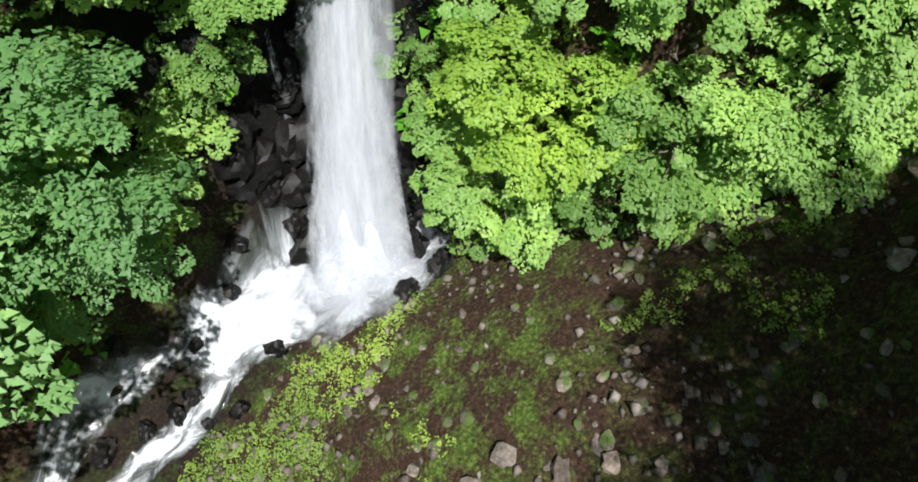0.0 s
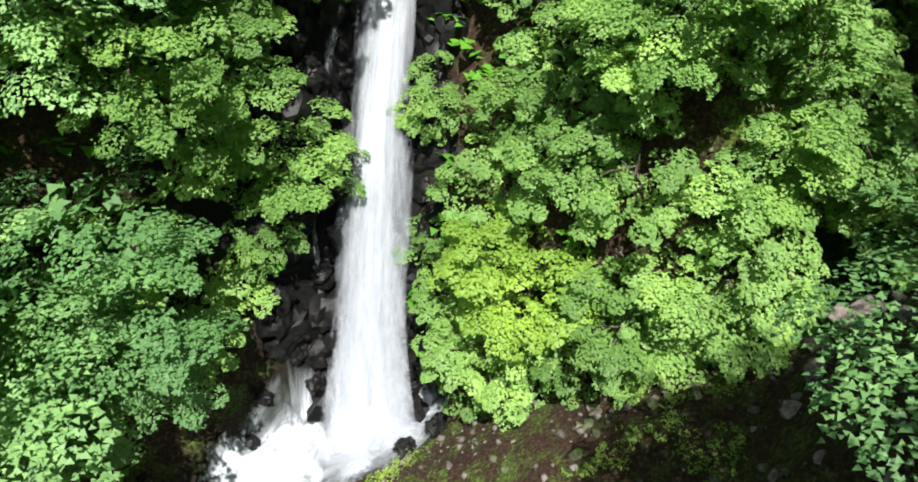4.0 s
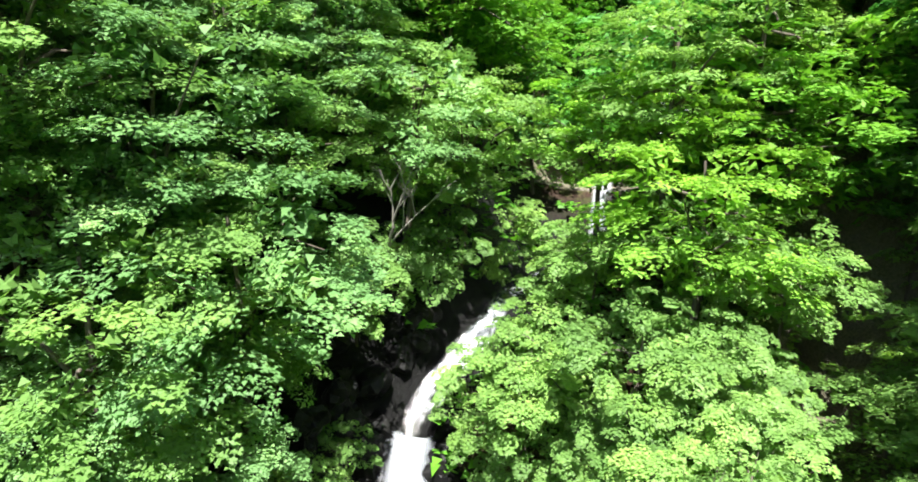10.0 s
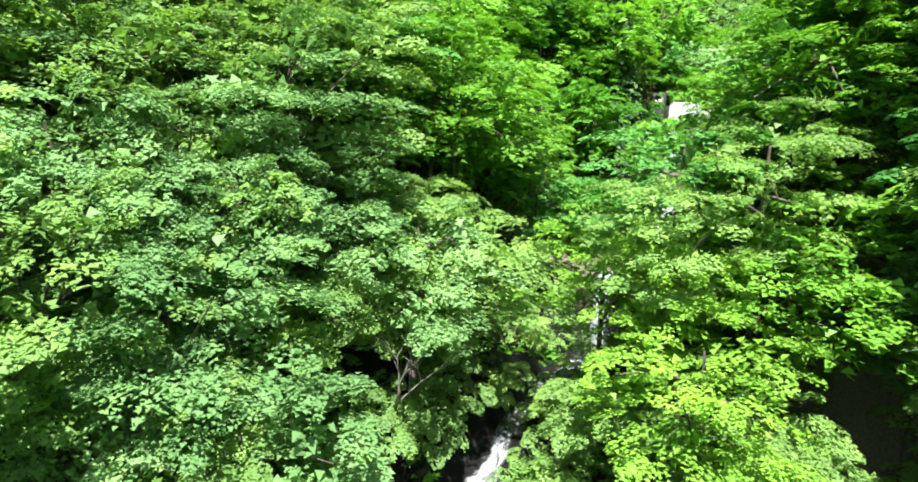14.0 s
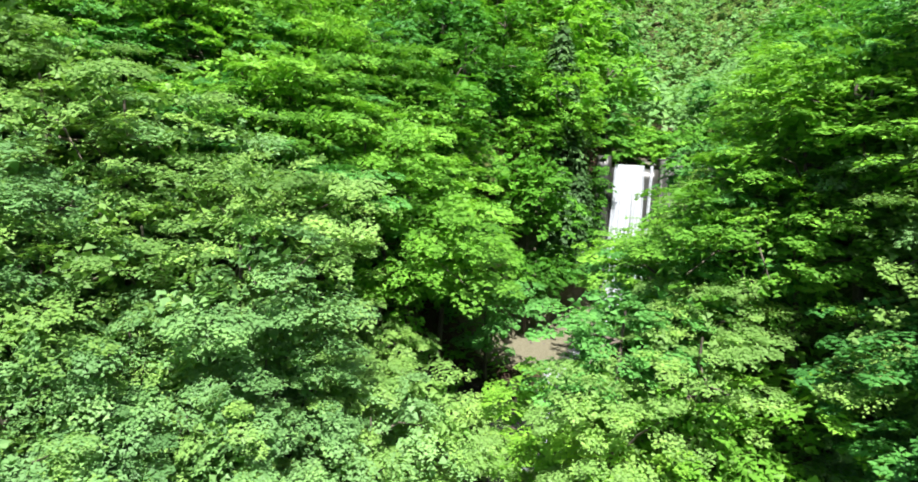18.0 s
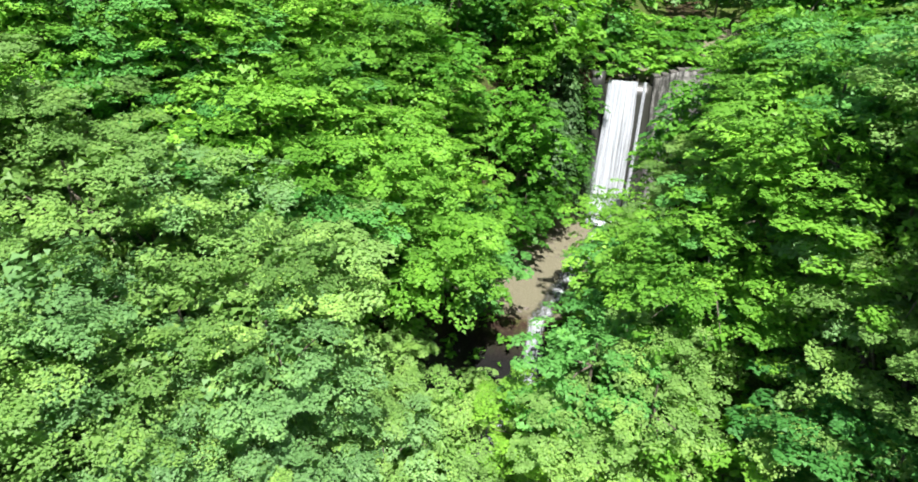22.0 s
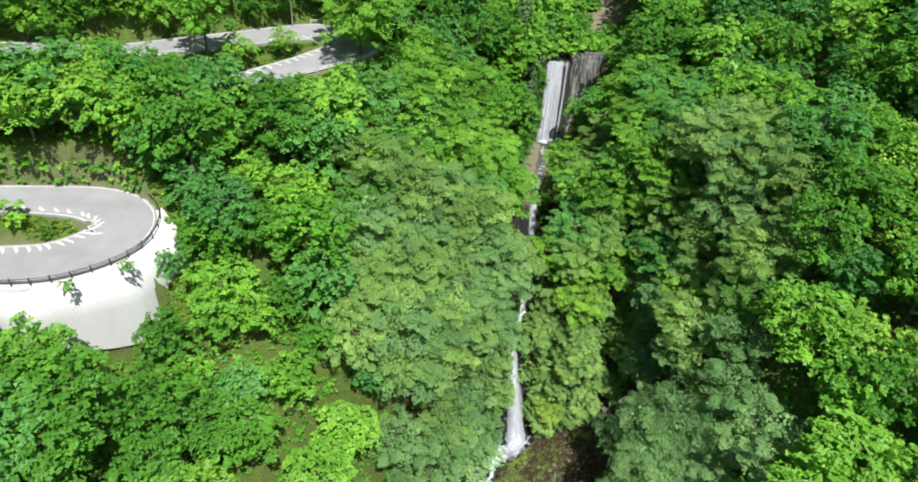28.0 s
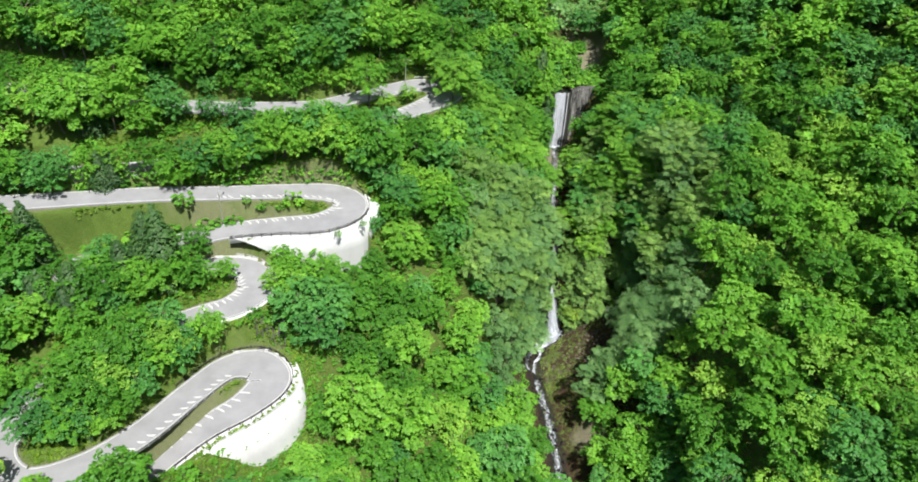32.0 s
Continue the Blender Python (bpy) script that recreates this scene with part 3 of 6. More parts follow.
gx = axis(-1500, 1500, -17, 17, -125, 60, 0.38, 1.35)
gy = axis(-1500, 2200, -10, 32, -60, 95, 0.38, 1.35)
GX, GY = np.meshgrid(gx, gy)
GZ = height(GX, GY)
ground_mesh = mesh_of("ground", np.stack([GX, GY, GZ], -1).reshape(-1, 3), grid_faces(len(gy), len(gx)), GROUND, True)
bxs = np.interp(GY, BROOK[:, 0], BROOK[:, 1])
dd = GX - bxs
rough_edge = 1.6 * (fractal(GX / 3, GY / 3) - 0.5)
open_ground = step(-13, -9, GX) * (1 - step(13, 17, GX)) * step(-26, -20, GY) * (1 - step(11, 13, GY))
gravel = (1 - step(4.6, 6.4, np.abs(dd + 3.0) * 0.9 + rough_edge)) * step(39 * SQ, 41 * SQ, GY) * (1 - step(61 * SQ, 62 * SQ, GY))
gravel = np.maximum(gravel, (1 - step(4.5, 6.5, np.abs(dd - 4.5) * 0.8 + rough_edge)) * step(65 * SQ, 66 * SQ, GY) * (1 - step(95 * SQ, 110 * SQ, GY)))
gravel = np.maximum(gravel, 0.95 * (1 - step(3.0, 5.0, np.hypot(GX - 14.4, (GY - 23.6) * 0.7) + rough_edge)))
gravel = np.maximum(gravel, 0.8 * (1 - step(1.5, 3.5, np.hypot(GX + 3, (GY + 20)) * 0.7 + rough_edge)))
# wet rock zone, wide enough to darken the shaded face west of the fall
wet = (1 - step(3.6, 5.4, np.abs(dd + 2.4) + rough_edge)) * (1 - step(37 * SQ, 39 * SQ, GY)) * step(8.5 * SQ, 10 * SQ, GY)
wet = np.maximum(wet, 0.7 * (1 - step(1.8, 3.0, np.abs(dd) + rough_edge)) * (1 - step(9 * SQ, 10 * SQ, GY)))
rd, rv = near_line(GX, GY, ROAD_LINE, ROAD_LINE[:, 2:4])
verge = 1 - step(5.0, 9.0, rd - rv[..., 1])
gravel = np.maximum(gravel, 0.6 * (1 - step(0.0, 0.9, rd - rv[..., 1] + 0.9 * rough_edge)))
moss = np.maximum(np.maximum(0.86 * open_ground * (1 - 0.62 * step(0.5, 4.5, GX + rough_edge)), 0.3), np.maximum(verge, 0.97 * step(7.5, 12.5, np.abs(dd + 1.5)) * (1 - open_ground)))
moss = np.maximum(moss, 0.97 * step(76, 82, GY) * step(2.0, 4.0, np.abs(dd)))
zone = np.stack([gravel, moss, wet, np.ones_like(wet)], -1)
attr = ground_mesh.color_attributes.new("zone", "FLOAT_COLOR", "POINT")
attr.data.foreach_set("color", zone.astype(np.float32).ravel())
ground = tagged(new("ground", ground_mesh), "steep wooded valley ground with litter, moss and gravel", "ground", kind="structure")


# ---------------------------------------------------------------- brook and waterfalls
def ribbon(name, line, half, mat, lift=0.1, cols=9, foam=None, follow=True, wobble=0.0):
    """A strip of water along a line (x, y, z). It follows the bed, with u across and v in metres along."""
    line = np.asarray(line, float)
    way = np.gradient(line[:, :2], axis=0)
    way /= np.linalg.norm(way, axis=1)[:, None] + 1e-9
    side = np.stack([-way[:, 1], way[:, 0]], -1)
    s = np.concatenate([[0], np.cumsum(np.linalg.norm(np.diff(line, axis=0), axis=1))])
    u = np.linspace(-1, 1, cols)
    half = np.broadcast_to(half, (len(line),))
    xy = line[:, None, :2] + side[:, None] * (u[None, :] * half[:, None])[..., None]
    z = (height(xy[..., 0], xy[..., 1]) if follow else line[:, None, 2] + 0 * xy[..., 0]) + lift
    z = z + wobble * (fractal(xy[..., 0] * 1.7, xy[..., 1] * 1.7) - 0.5)
    me = mesh_of(name, np.concatenate([xy, z[..., None]], -1).reshape(-1, 3), grid_faces(len(line), cols), mat, True)
    uv = np.stack(np.broadcast_arrays((u[None, :] + 1) / 2, s[:, None]), -1).reshape(-1, 2)
    layer = me.uv_layers.new(name="UVMap")
    idx = np.empty(len(me.loops), dtype=np.int32)
    me.loops.foreach_get("vertex_index", idx)
    layer.data.foreach_set("uv", uv[idx].astype(np.float32).ravel())
    if foam is not None:
        ends = np.minimum(1, np.minimum(np.arange(len(line)), np.arange(len(line))[::-1]) / 4)
        a = me.attributes.new("foam", "FLOAT", "POINT")
        w = foam - 0.42 * np.abs(u[None, :]) ** 2.5 - 0.4 * (1 - ends[:, None]) + 0.35 * (fractal(xy[..., 0] * 0.8, xy[..., 1] * 0.8) - 0.5)
        a.data.foreach_set("value", w.astype(np.float32).ravel())
    return me


def sheet(name, tops, bottoms, rows, mat, bulge=0.0, ripple=0.1, seed=0, throw=0.0):
    """A curtain of falling water between a row of top points and a row of bottom points."""
    rng = np.random.RandomState(seed)
    tops, bottoms = np.asarray(tops, float), np.asarray(bottoms, float)
    t = np.linspace(0, 1, rows)[:, None, None]
    p = tops[None] * (1 - t) + bottoms[None] * t
    p[..., 1] -= throw * np.sin(np.pi * np.clip(t[..., 0], 0, 1)) ** 0.8
    cols = len(tops)
    u = np.linspace(0, 1, cols)
    p[..., 1] -= bulge * (1 - (2 * u[None] - 1) ** 2) + ripple * (value_noise(u[None] * 9 + seed * 3.1, t[..., 0] * 2.2 + seed) - 0.5) * 2
    p[..., 0] += ripple * (value_noise(u[None] * 5 + 9 + seed, t[..., 0] * 3 + seed * 2) - 0.5)
    me = mesh_of(name, p.reshape(-1, 3), grid_faces(rows, cols), mat, True)
    length = np.linalg.norm(tops.mean(0) - bottoms.mean(0))
    uv = np.stack(np.broadcast_arrays(u[None, :] + 0 * t[..., 0], seed * 7 + t[..., 0] * length), -1).reshape(-1, 2)
    layer = me.uv_layers.new(name="UVMap")
    idx = np.empty(len(me.loops), dtype=np.int32)
    me.loops.foreach_get("vertex_index", idx)
    layer.data.foreach_set("uv", uv[idx].astype(np.float32).ravel())
    return me


def across(a, b, n):
    return np.linspace(np.array(a, float), np.array(b, float), n) * SQ


def brook_line(y0, y1, n):
    y = np.linspace(y0, y1, n) * SQ
    return np.stack([np.interp(y, BROOK[:, 0], BROOK[:, 1]), y, np.interp(y, BROOK[:, 0], BROOK[:, 2])], -1)


# lower waterfall
fall = tagged(new("waterfall"), "tall white waterfall plunging down a black rock face", "waterfall", kind="")
for k, (half_t, half_b, off) in enumerate(((0.92, 1.3, 0.0), (0.78, 1.1, 0.16), (0.55, 1.6, 0.3))):
    top = across((-3.22 - half_t, 17.0 - off, 12.75), (-3.22 + half_t, 17.0 - off, 12.65), 22)
    foot = across((-2.5 - half_b, 8.9 - off * 1.5, -0.9), (-2.5 + half_b * 1.1, 8.9 - off * 1.5, -0.6), 22)
    me = sheet("water_sheet", top, foot, 60, FALL, 0.25, 0.16, k + 1, 1.5)
    part_of("water_sheet", me, fall)
for k, (u, v, r, h) in enumerate(((-2.7, 8.9, 2.1, 1.3), (-1.6, 8.7, 1.5, 0.8), (-3.9, 8.6, 1.7, 0.8), (-2.6, 8.3, 2.5, 0.5), (-2.6, 8.7, 2.7, 1.9), (-2.2, 8.5, 3.3, 1.2))):
    rr, aa = np.meshgrid(np.linspace(0.02, 1, 9), np.linspace(0, 2 * np.pi, 25), indexing="ij")
    x, y = u * SQ + np.cos(aa) * rr * r, v * SQ + np.sin(aa) * rr * r * 0.8
    lump = 0.6 + 0.8 * fractal(x * 2.2 + k, y * 2.2)
    z = height(x, y, False) * 0.4 + height_at(u * SQ, v * SQ) * 0.6 + 0.1 + h * (1 - rr ** 2) * lump
    me = mesh_of("splash", np.stack([x, y, z], -1).reshape(-1, 3), grid_faces(9, 25), SPLASH if k < 4 else SPRAY, True)
    uv = np.stack([0.5 + 0.5 * rr, aa * r + 3 * k], -1).reshape(-1, 2)
    idx = np.empty(len(me.loops), dtype=np.int32)
    me.loops.foreach_get("vertex_index", idx)
    me.uv_layers.new(name="UVMap").data.foreach_set("uv", uv[idx].astype(np.float32).ravel())
    part_of("splash", me, fall, "white splash where the fall meets the brook")
for k, (reach, z0) in enumerate(((1.7, 5.6), (2.0, 3.4))):
    top = across((-2.95 - 0.75, 12.4 - k, z0), (-2.95 + 0.8, 12.4 - k, z0), 22)
    foot = across((-2.45 - reach, 8.5, -0.9), (-2.45 + reach, 8.4, -0.7), 22)
    part_of("water_sheet", sheet("water_sheet", top, foot, 30, FALL_FOOT, 0.3, 0.2, k + 5, 0.9), fall)
lip = brook_line(17.0, 24, 26)
part_of("lip_water", ribbon("lip_water", lip[::-1], 0.8, STREAM, 0.16, 9, 0.46), fall)
strand = np.array([(-4.3, 16.4, 11.5), (-4.7, 15.0, 9.4), (-4.75, 14.0, 8.0), (-5.0, 12.6, 6.2), (-4.6, 11.4, 4.3), (-4.2, 10.6, 2.8), (-3.7, 9.6, 1.0)]) * SQ
strand = spline(strand, 5)
side_me = ribbon("side_strand", strand, 0.22, FALL_THIN, 0.3, 5)
part_of("side_strand", side_me, fall, "thin strand of water beside the main fall")

# brook below the fall: one sheet of foam that parts round a stony bank
brook = tagged(new("brook"), "shallow white-water brook running over dark stones", "brook", kind="structure")
pool = spline(np.array([(-0.2, 9.3, 0.6), (-2.2, 8.9, 0), (-3.9, 8.6, -0.5), (-5.2, 7.9, -0.9), (-6.2, 7.2, -1.2), (-7.4, 6.6, -1.5)]) * SQ, 9)
part_of("pool_foam", ribbon("pool_foam", pool, np.interp(np.arange(len(pool)), [0, 12, 30, 45], [1.6, 2.3, 1.6, 1.3]), STREAM, 0.22, 15, 0.62, True, 0.5), brook)
arm = spline(np.array([(-6.4, 7.6, -1.2), (-7.6, 6.7, -1.5), (-8.9, 5.6, -2), (-9.8, 4.4, -2.3), (-10.1, 3.2, -2.6), (-9.8, 1.4, -3)]) * SQ, 8)
part_of("far_arm", ribbon("far_arm", arm, 0.9, STREAM, 0.16, 9, 0.40, True, 0.3), brook)
arm = spline(np.array([(-5.6, 7.0, -1.2), (-6.2, 6.2, -1.5), (-6.5, 5.4, -1.7), (-7.1, 4.6, -2), (-7.9, 3.8, -2.4), (-8.6, 2.4, -2.8), (-9.0, 0.6, -3)]) * SQ, 8)
part_of("near_arm", ribbon("near_arm", arm, 0.8, STREAM, 0.18, 9, 0.47, True, 0.3), brook)
part_of("lower_run", ribbon("lower_run", brook_line(1.2, -60, 120), 1.6, STREAM, 0.14, 9, 0.36, True, 0.3), brook)
part_of("upper_run", ribbon("upper_run", brook_line(60.5, 38.8, 60), 1.5, STREAM, 0.14, 9, 0.34, True, 0.3), brook)
part_of("middle_run", ribbon("middle_run", brook_line(35.4, 22.5, 40), 1.1, STREAM, 0.14, 9, 0.42, True, 0.3), brook)
part_of("gravel_run", ribbon("gravel_run", brook_line(95, 65.7, 60), 1.6, STREAM, 0.1, 9, 0.30, True, 0.2), brook)

# small step fall below the dam
small_fall = tagged(new("small_waterfall"), "short white cascade over a rock step", "waterfall")
for k in range(2):
    me = sheet("water_sheet", across((2.9, 38.7 - 0.1 * k, 21.2), (4.2, 38.5 - 0.1 * k, 21.1), 14), across((2.5, 35.9 - 0.2 * k, 15.9), (3.8, 35.6 - 0.2 * k, 15.9), 14), 24, FALL, 0.2, 0.12, 11 + k, 0.5)
    part_of("water_sheet", me, small_fall)


# ---------------------------------------------------------------- dam
def slab(name, x0, x1, crest, lean, thick, mat, thing, label="", cols=2, rows=2, rough=0.0, seed=1):
    """A wall block between x0 and x1 (plan squares): a face that leans back from its foot to the crest, a top and a back."""
    rng = random.Random(seed)
    v = []
    for k in range(cols):
        t = k / (cols - 1)
        x, top, run = x0 + (x1 - x0) * t, crest(t), lean(t)
        for j in range(rows):
            f = j / (rows - 1)
            v.append((x * SQ, (60.9 + run * f) * SQ + rng.uniform(-rough, rough), (18.0 * (1 - f) + top * f) * SQ + (rng.uniform(-rough, rough) if f == 1 else 0)))
        v.append((x * SQ, (60.9 + run + thick) * SQ, top * SQ))
        v.append((x * SQ, (60.9 + run + thick) * SQ, (top - 4) * SQ))
    n = rows + 2
    me = mesh_of(name, np.array(v), grid_faces(cols, n), mat)
    ends = bmesh.new()
    ends.from_mesh(me)
    ends.verts.ensure_lookup_table()
    for k in (0, cols - 1):
        ends.faces.new([ends.verts[k * n + j] for j in range(n)])
    bmesh.ops.recalc_face_normals(ends, faces=ends.faces)
    ends.to_mesh(me)
    ends.free()
    return part_of(name, me, thing, label)


def dam_wall():
    thing = tagged(new("check_dam"), "old stone-faced check dam with water falling over its notch", "dam", kind="structure")
    slab("spillway", 9.6, 14.45, lambda t: 34.15, lambda t: 3.5, 1.6, CONCRETE_WET, thing, "dark wet concrete spillway face", 9, 16, 0.05, 2)
    slab("wing_wall", 8.2, 9.6, lambda t: 35.3, lambda t: 3.3, 1.6, CONCRETE_WET, thing, "", 4, 16, 0.06, 3)
    # east wing bows forward, its crest rises outward
    slab("wing_wall", 14.45, 24.6, lambda t: 35.0 + 0.9 * float(step(0.0, 0.3, t)), lambda t: 3.3 - 0.6 * math.sin(t * 2.2), 1.3, STAINED, thing, "grey rough stone wing wall with dark water stains", 40, 40, 0.09, 4)
    for k in range(14):
        t, w = (k + 0.5) / 14, 10.15 / 14
        bm = bmesh.new()
        box(bm, ((14.45 + (k + 0.5) * w) * SQ, (64.95 - 0.6 * math.sin(t * 2.2)) * SQ, (35.08 + 0.9 * float(step(0.0, 0.3, t))) * SQ), (w * SQ - 0.03, 1.5, 0.3), 0, 0.05)
        part("coping_stone", bm, CONCRETE_OLD, thing)
    for x in (14.55,):
        bm = bmesh.new()
        box(bm, (x * SQ, 65.0 * SQ, 34.75 * SQ), (0.4, 1.9, 1.1), 0, 0.06)
        part("notch_side", bm, CONCRETE_WET, thing)
    return thing


dam_wall()
dam_fall = tagged(new("dam_waterfall"), "broad white curtain of water falling over a dam", "waterfall")
for k, (x0, x1, b0, b1) in enumerate(((9.95, 11.75, 8.7, 11.3), (12.1, 13.05, 11.0, 12.5), (13.5, 13.85, 12.5, 12.9), (10.0, 12.5, 8.8, 12.0))):
    off = 0.1 * k
    me = sheet("water_curtain", across((x0, 64.5 - off, 34.5), (x1, 64.5 - off, 34.5), 18), across((b0, 60.6 - off, 19.9), (b1, 60.6 - off, 19.9), 18), 50, CURTAIN, 0.05, 0.1, 21 + k, 0.4)
    part_of("water_curtain", me, dam_fall)
part_of("plunge_foam", ribbon("plunge_foam", across((8.8, 60.1, 20.3), (13.0, 60.1, 20.3), 16), 1.2, STREAM, 0.35, 9, 0.62, False, 0.8), dam_fall)


# ---------------------------------------------------------------- road
def road_frame(line):
    way = np.gradient(line[:, :2], axis=0)
    way /= np.linalg.norm(way, axis=1)[:, None] + 1e-9
    return np.stack([-way[:, 1], way[:, 0]], -1)


FINE = spline(ROAD, 12)
SIDE = road_frame(FINE)
TURNING = np.einsum("ij,ij->i", np.gradient(np.stack([SIDE[:, 1], -SIDE[:, 0]], -1), axis=0), SIDE) / (np.linalg.norm(np.gradient(FINE[:, :2], axis=0), axis=1) + 1e-9)
road = tagged(new("road"), "grey asphalt mountain road winding through hairpin bends", "road", kind="structure")


def strip(name, i0, i1, lo, hi, z_lo, z_hi, mat, parent, label=""):
    """A solid band along the road between offsets lo and hi (functions of the half width) and two heights."""
    p, s = FINE[i0:i1 + 1], SIDE[i0:i1 + 1]
    k = TURNING[i0:i1 + 1]
    room = 0.7 / np.maximum(np.abs(k), 1e-3)
    a, b = (np.where(o * k > 0, np.sign(o) * np.minimum(np.abs(o), room - (0.2 if o is not a0 else 0)), o) for a0 in [lo(p[:, 3])] for o in (a0, hi(p[:, 3])))
    ring = []
    for off, dz in ((a, z_lo), (a, z_hi), (b, z_hi), (b, z_lo)):
        ring.append(np.concatenate([p[:, :2] + s * off[:, None], (p[:, 2] + dz)[:, None]], -1))
    v = np.stack(ring, 1)
    n = len(p)
    f = []
    for i in range(n - 1):
        for j in range(4):
            k = (j + 1) % 4
            f.append((i * 4 + j, i * 4 + k, (i + 1) * 4 + k, (i + 1) * 4 + j))
    f += [(0, 1, 2, 3), ((n - 1) * 4 + 3, (n - 1) * 4 + 2, (n - 1) * 4 + 1, (n - 1) * 4)]
    return part_of(name, mesh_of(name, v.reshape(-1, 3), np.array(f), mat), parent, label)


N = len(FINE) - 1
surface = strip("asphalt", 0, N, lambda h: -h, lambda h: h, -0.4, 0.0, ASPHALT, road)
surface.data.shade_smooth()
surface.data.set_sharp_from_angle(angle=radians(50))
strip("edge_line", 0, N, lambda h: -h + 0.25, lambda h: -h + 0.42, -0.1, 0.008, PAINT, road)
strip("edge_line", 0, N, lambda h: h - 0.42, lambda h: h - 0.25, -0.1, 0.008, PAINT, road)


def knot(k):
    return k * 12


def hatch(i0, i1, side, gap, slant, reach=0.75):
    """White slanted bars along the inner edge of a bend."""
    s_line = np.concatenate([[0], np.cumsum(np.linalg.norm(np.diff(FINE[i0:i1 + 1, :2], axis=0), axis=1))])
    for s in np.arange(0.5, s_line[-1] - 0.5, gap):
        f = np.interp(s, s_line, np.arange(i1 - i0 + 1)) + i0
        i = int(f)
        p, q, hw = FINE[i], SIDE[i], FINE[i][3]
        way = Vector((q[1], -q[0], 0))
        out = Vector((q[0], q[1], 0)) * side
        c = Vector(p[:3]) + out * min(hw - 0.6 - reach, 0.7 / max(abs(TURNING[i]), 1e-3) - 0.95)
        bm = bmesh.new()
        half_l, half_w = out * reach + way * slant, way * 0.23
        vs = [bm.verts.new(c + a * half_l + b * half_w + Vector((0, 0, 0.012))) for a, b in ((-1, -1), (1, -1), (1, 1), (-1, 1))]
        bm.faces.new(vs)
        part("road_marking", bm, PAINT, road)


# inner side of each bend: west side of the line turns
hatch(knot(7), knot(13), -1, 1.5, 0.5)
hatch(knot(24), knot(31), -1, 1.5, 0.6)
hatch(knot(38), knot(42), -1, 1.5, 0.4)
hatch(knot(47) + 6, knot(50), -1, 1.7, 0.6, 0.8)
hatch(knot(53) - 3, knot(56), -1, 1.9, 0.9, 1.2)


def guard_rail(i0, i1, side, off, mat, label, height_m=0.8):
    """Posts with a folded beam along the outside of a bend."""
    thing = tagged(new("guard_rail"), label, "guard rail", "guard rails along the road")
    p = FINE[i0:i1 + 1]
    e = np.concatenate([p[:, :2] + SIDE[i0:i1 + 1] * (side * (p[:, 3] + off))[:, None], p[:, 2:3]], -1)
    for dz in (0.62, 0.42):
        v, f = tube_points(e + [0, 0, height_m - 0.8 + dz], np.full(len(e), 0.055), 5)
        part_of("beam", mesh_of("beam", v, f, mat, True), thing)
    s = np.concatenate([[0], np.cumsum(np.linalg.norm(np.diff(e, axis=0), axis=1))])
    bm = bmesh.new()
    bmesh.ops.create_cone(bm, segments=8, radius1=0.07, radius2=0.065, depth=1.1, cap_ends=True)
    me = bpy.data.meshes.new("post")
    bm.to_mesh(me)
    bm.free()
    me.materials.append(mat)
    for d in np.arange(0, s[-1], 2.0):
        q = [np.interp(d, s, e[:, k]) for k in range(3)]
        ob = part_of("post", me, thing)
        ob.location = (q[0], q[1], q[2] + 0.25)
    return thing


guard_rail(knot(25), knot(31), 1, 0.35, STEEL_DARK, "dark brown guard rail round the outside of a hairpin bend")
guard_rail(knot(37), knot(43), 1, 0.15, STEEL_WHITE, "white guard rail on the deck edge of a hairpin bend")
guard_rail(knot(49), knot(56), 1, 0.3, STEEL_DARK, "low dark guard rail above a white retaining wall")
guard_rail(knot(8), knot(15), 1, 0.2, STEEL_WHITE, "white guard rail beside the upper road")
guard_rail(knot(3), knot(6), -1, 0.2, STEEL_WHITE, "white guard rail beside the upper road")
guard_rail(knot(47), knot(51), -1, 0.2, STEEL_WHITE, "white guard rail on the inner edge of a bend")


def retaining_wall(i0, i1, off_fn, z_top, z_foot, batter, mat, label):
    """A tall wall on the outside of a bend with a ledge on top; it leans into the slope."""
    thing = tagged(new("retaining_wall"), label, "retaining wall", kind="structure")
    p, s = FINE[i0:i1 + 1], SIDE[i0:i1 + 1]
    n = len(p)
    t = np.linspace(0, 1, n)
    off = p[:, 3] + off_fn(t)
    foot = z_foot(t)
    prof = ((p[:, 3] - 0.3, p[:, 2] - 0.15 + 0 * t), (off - 0.25, p[:, 2] - 0.12 + z_top), (off - 0.2, p[:, 2] + z_top + 0.05), (off, p[:, 2] + z_top + 0.05),
            (off + batter * 0.5, (p[:, 2] + z_top) * 0.5 + foot * 0.5), (off + batter, foot))
    v = np.stack([np.concatenate([p[:, :2] + s * a[:, None], np.broadcast_to(b, (n,))[:, None]], -1) for a, b in prof], 1)
    k = len(prof)
    part_of("wall_face", mesh_of("wall_face", v.reshape(-1, 3), grid_faces(n, k), mat), thing)
    return thing


CORNERS = np.array([(-58, 17.2), (-50, 18.4), (-44.8, 15.8), (-41.6, 10.8), (-53, 2.0), (-62, 3.7), (-72, 4.2)]) * SQ


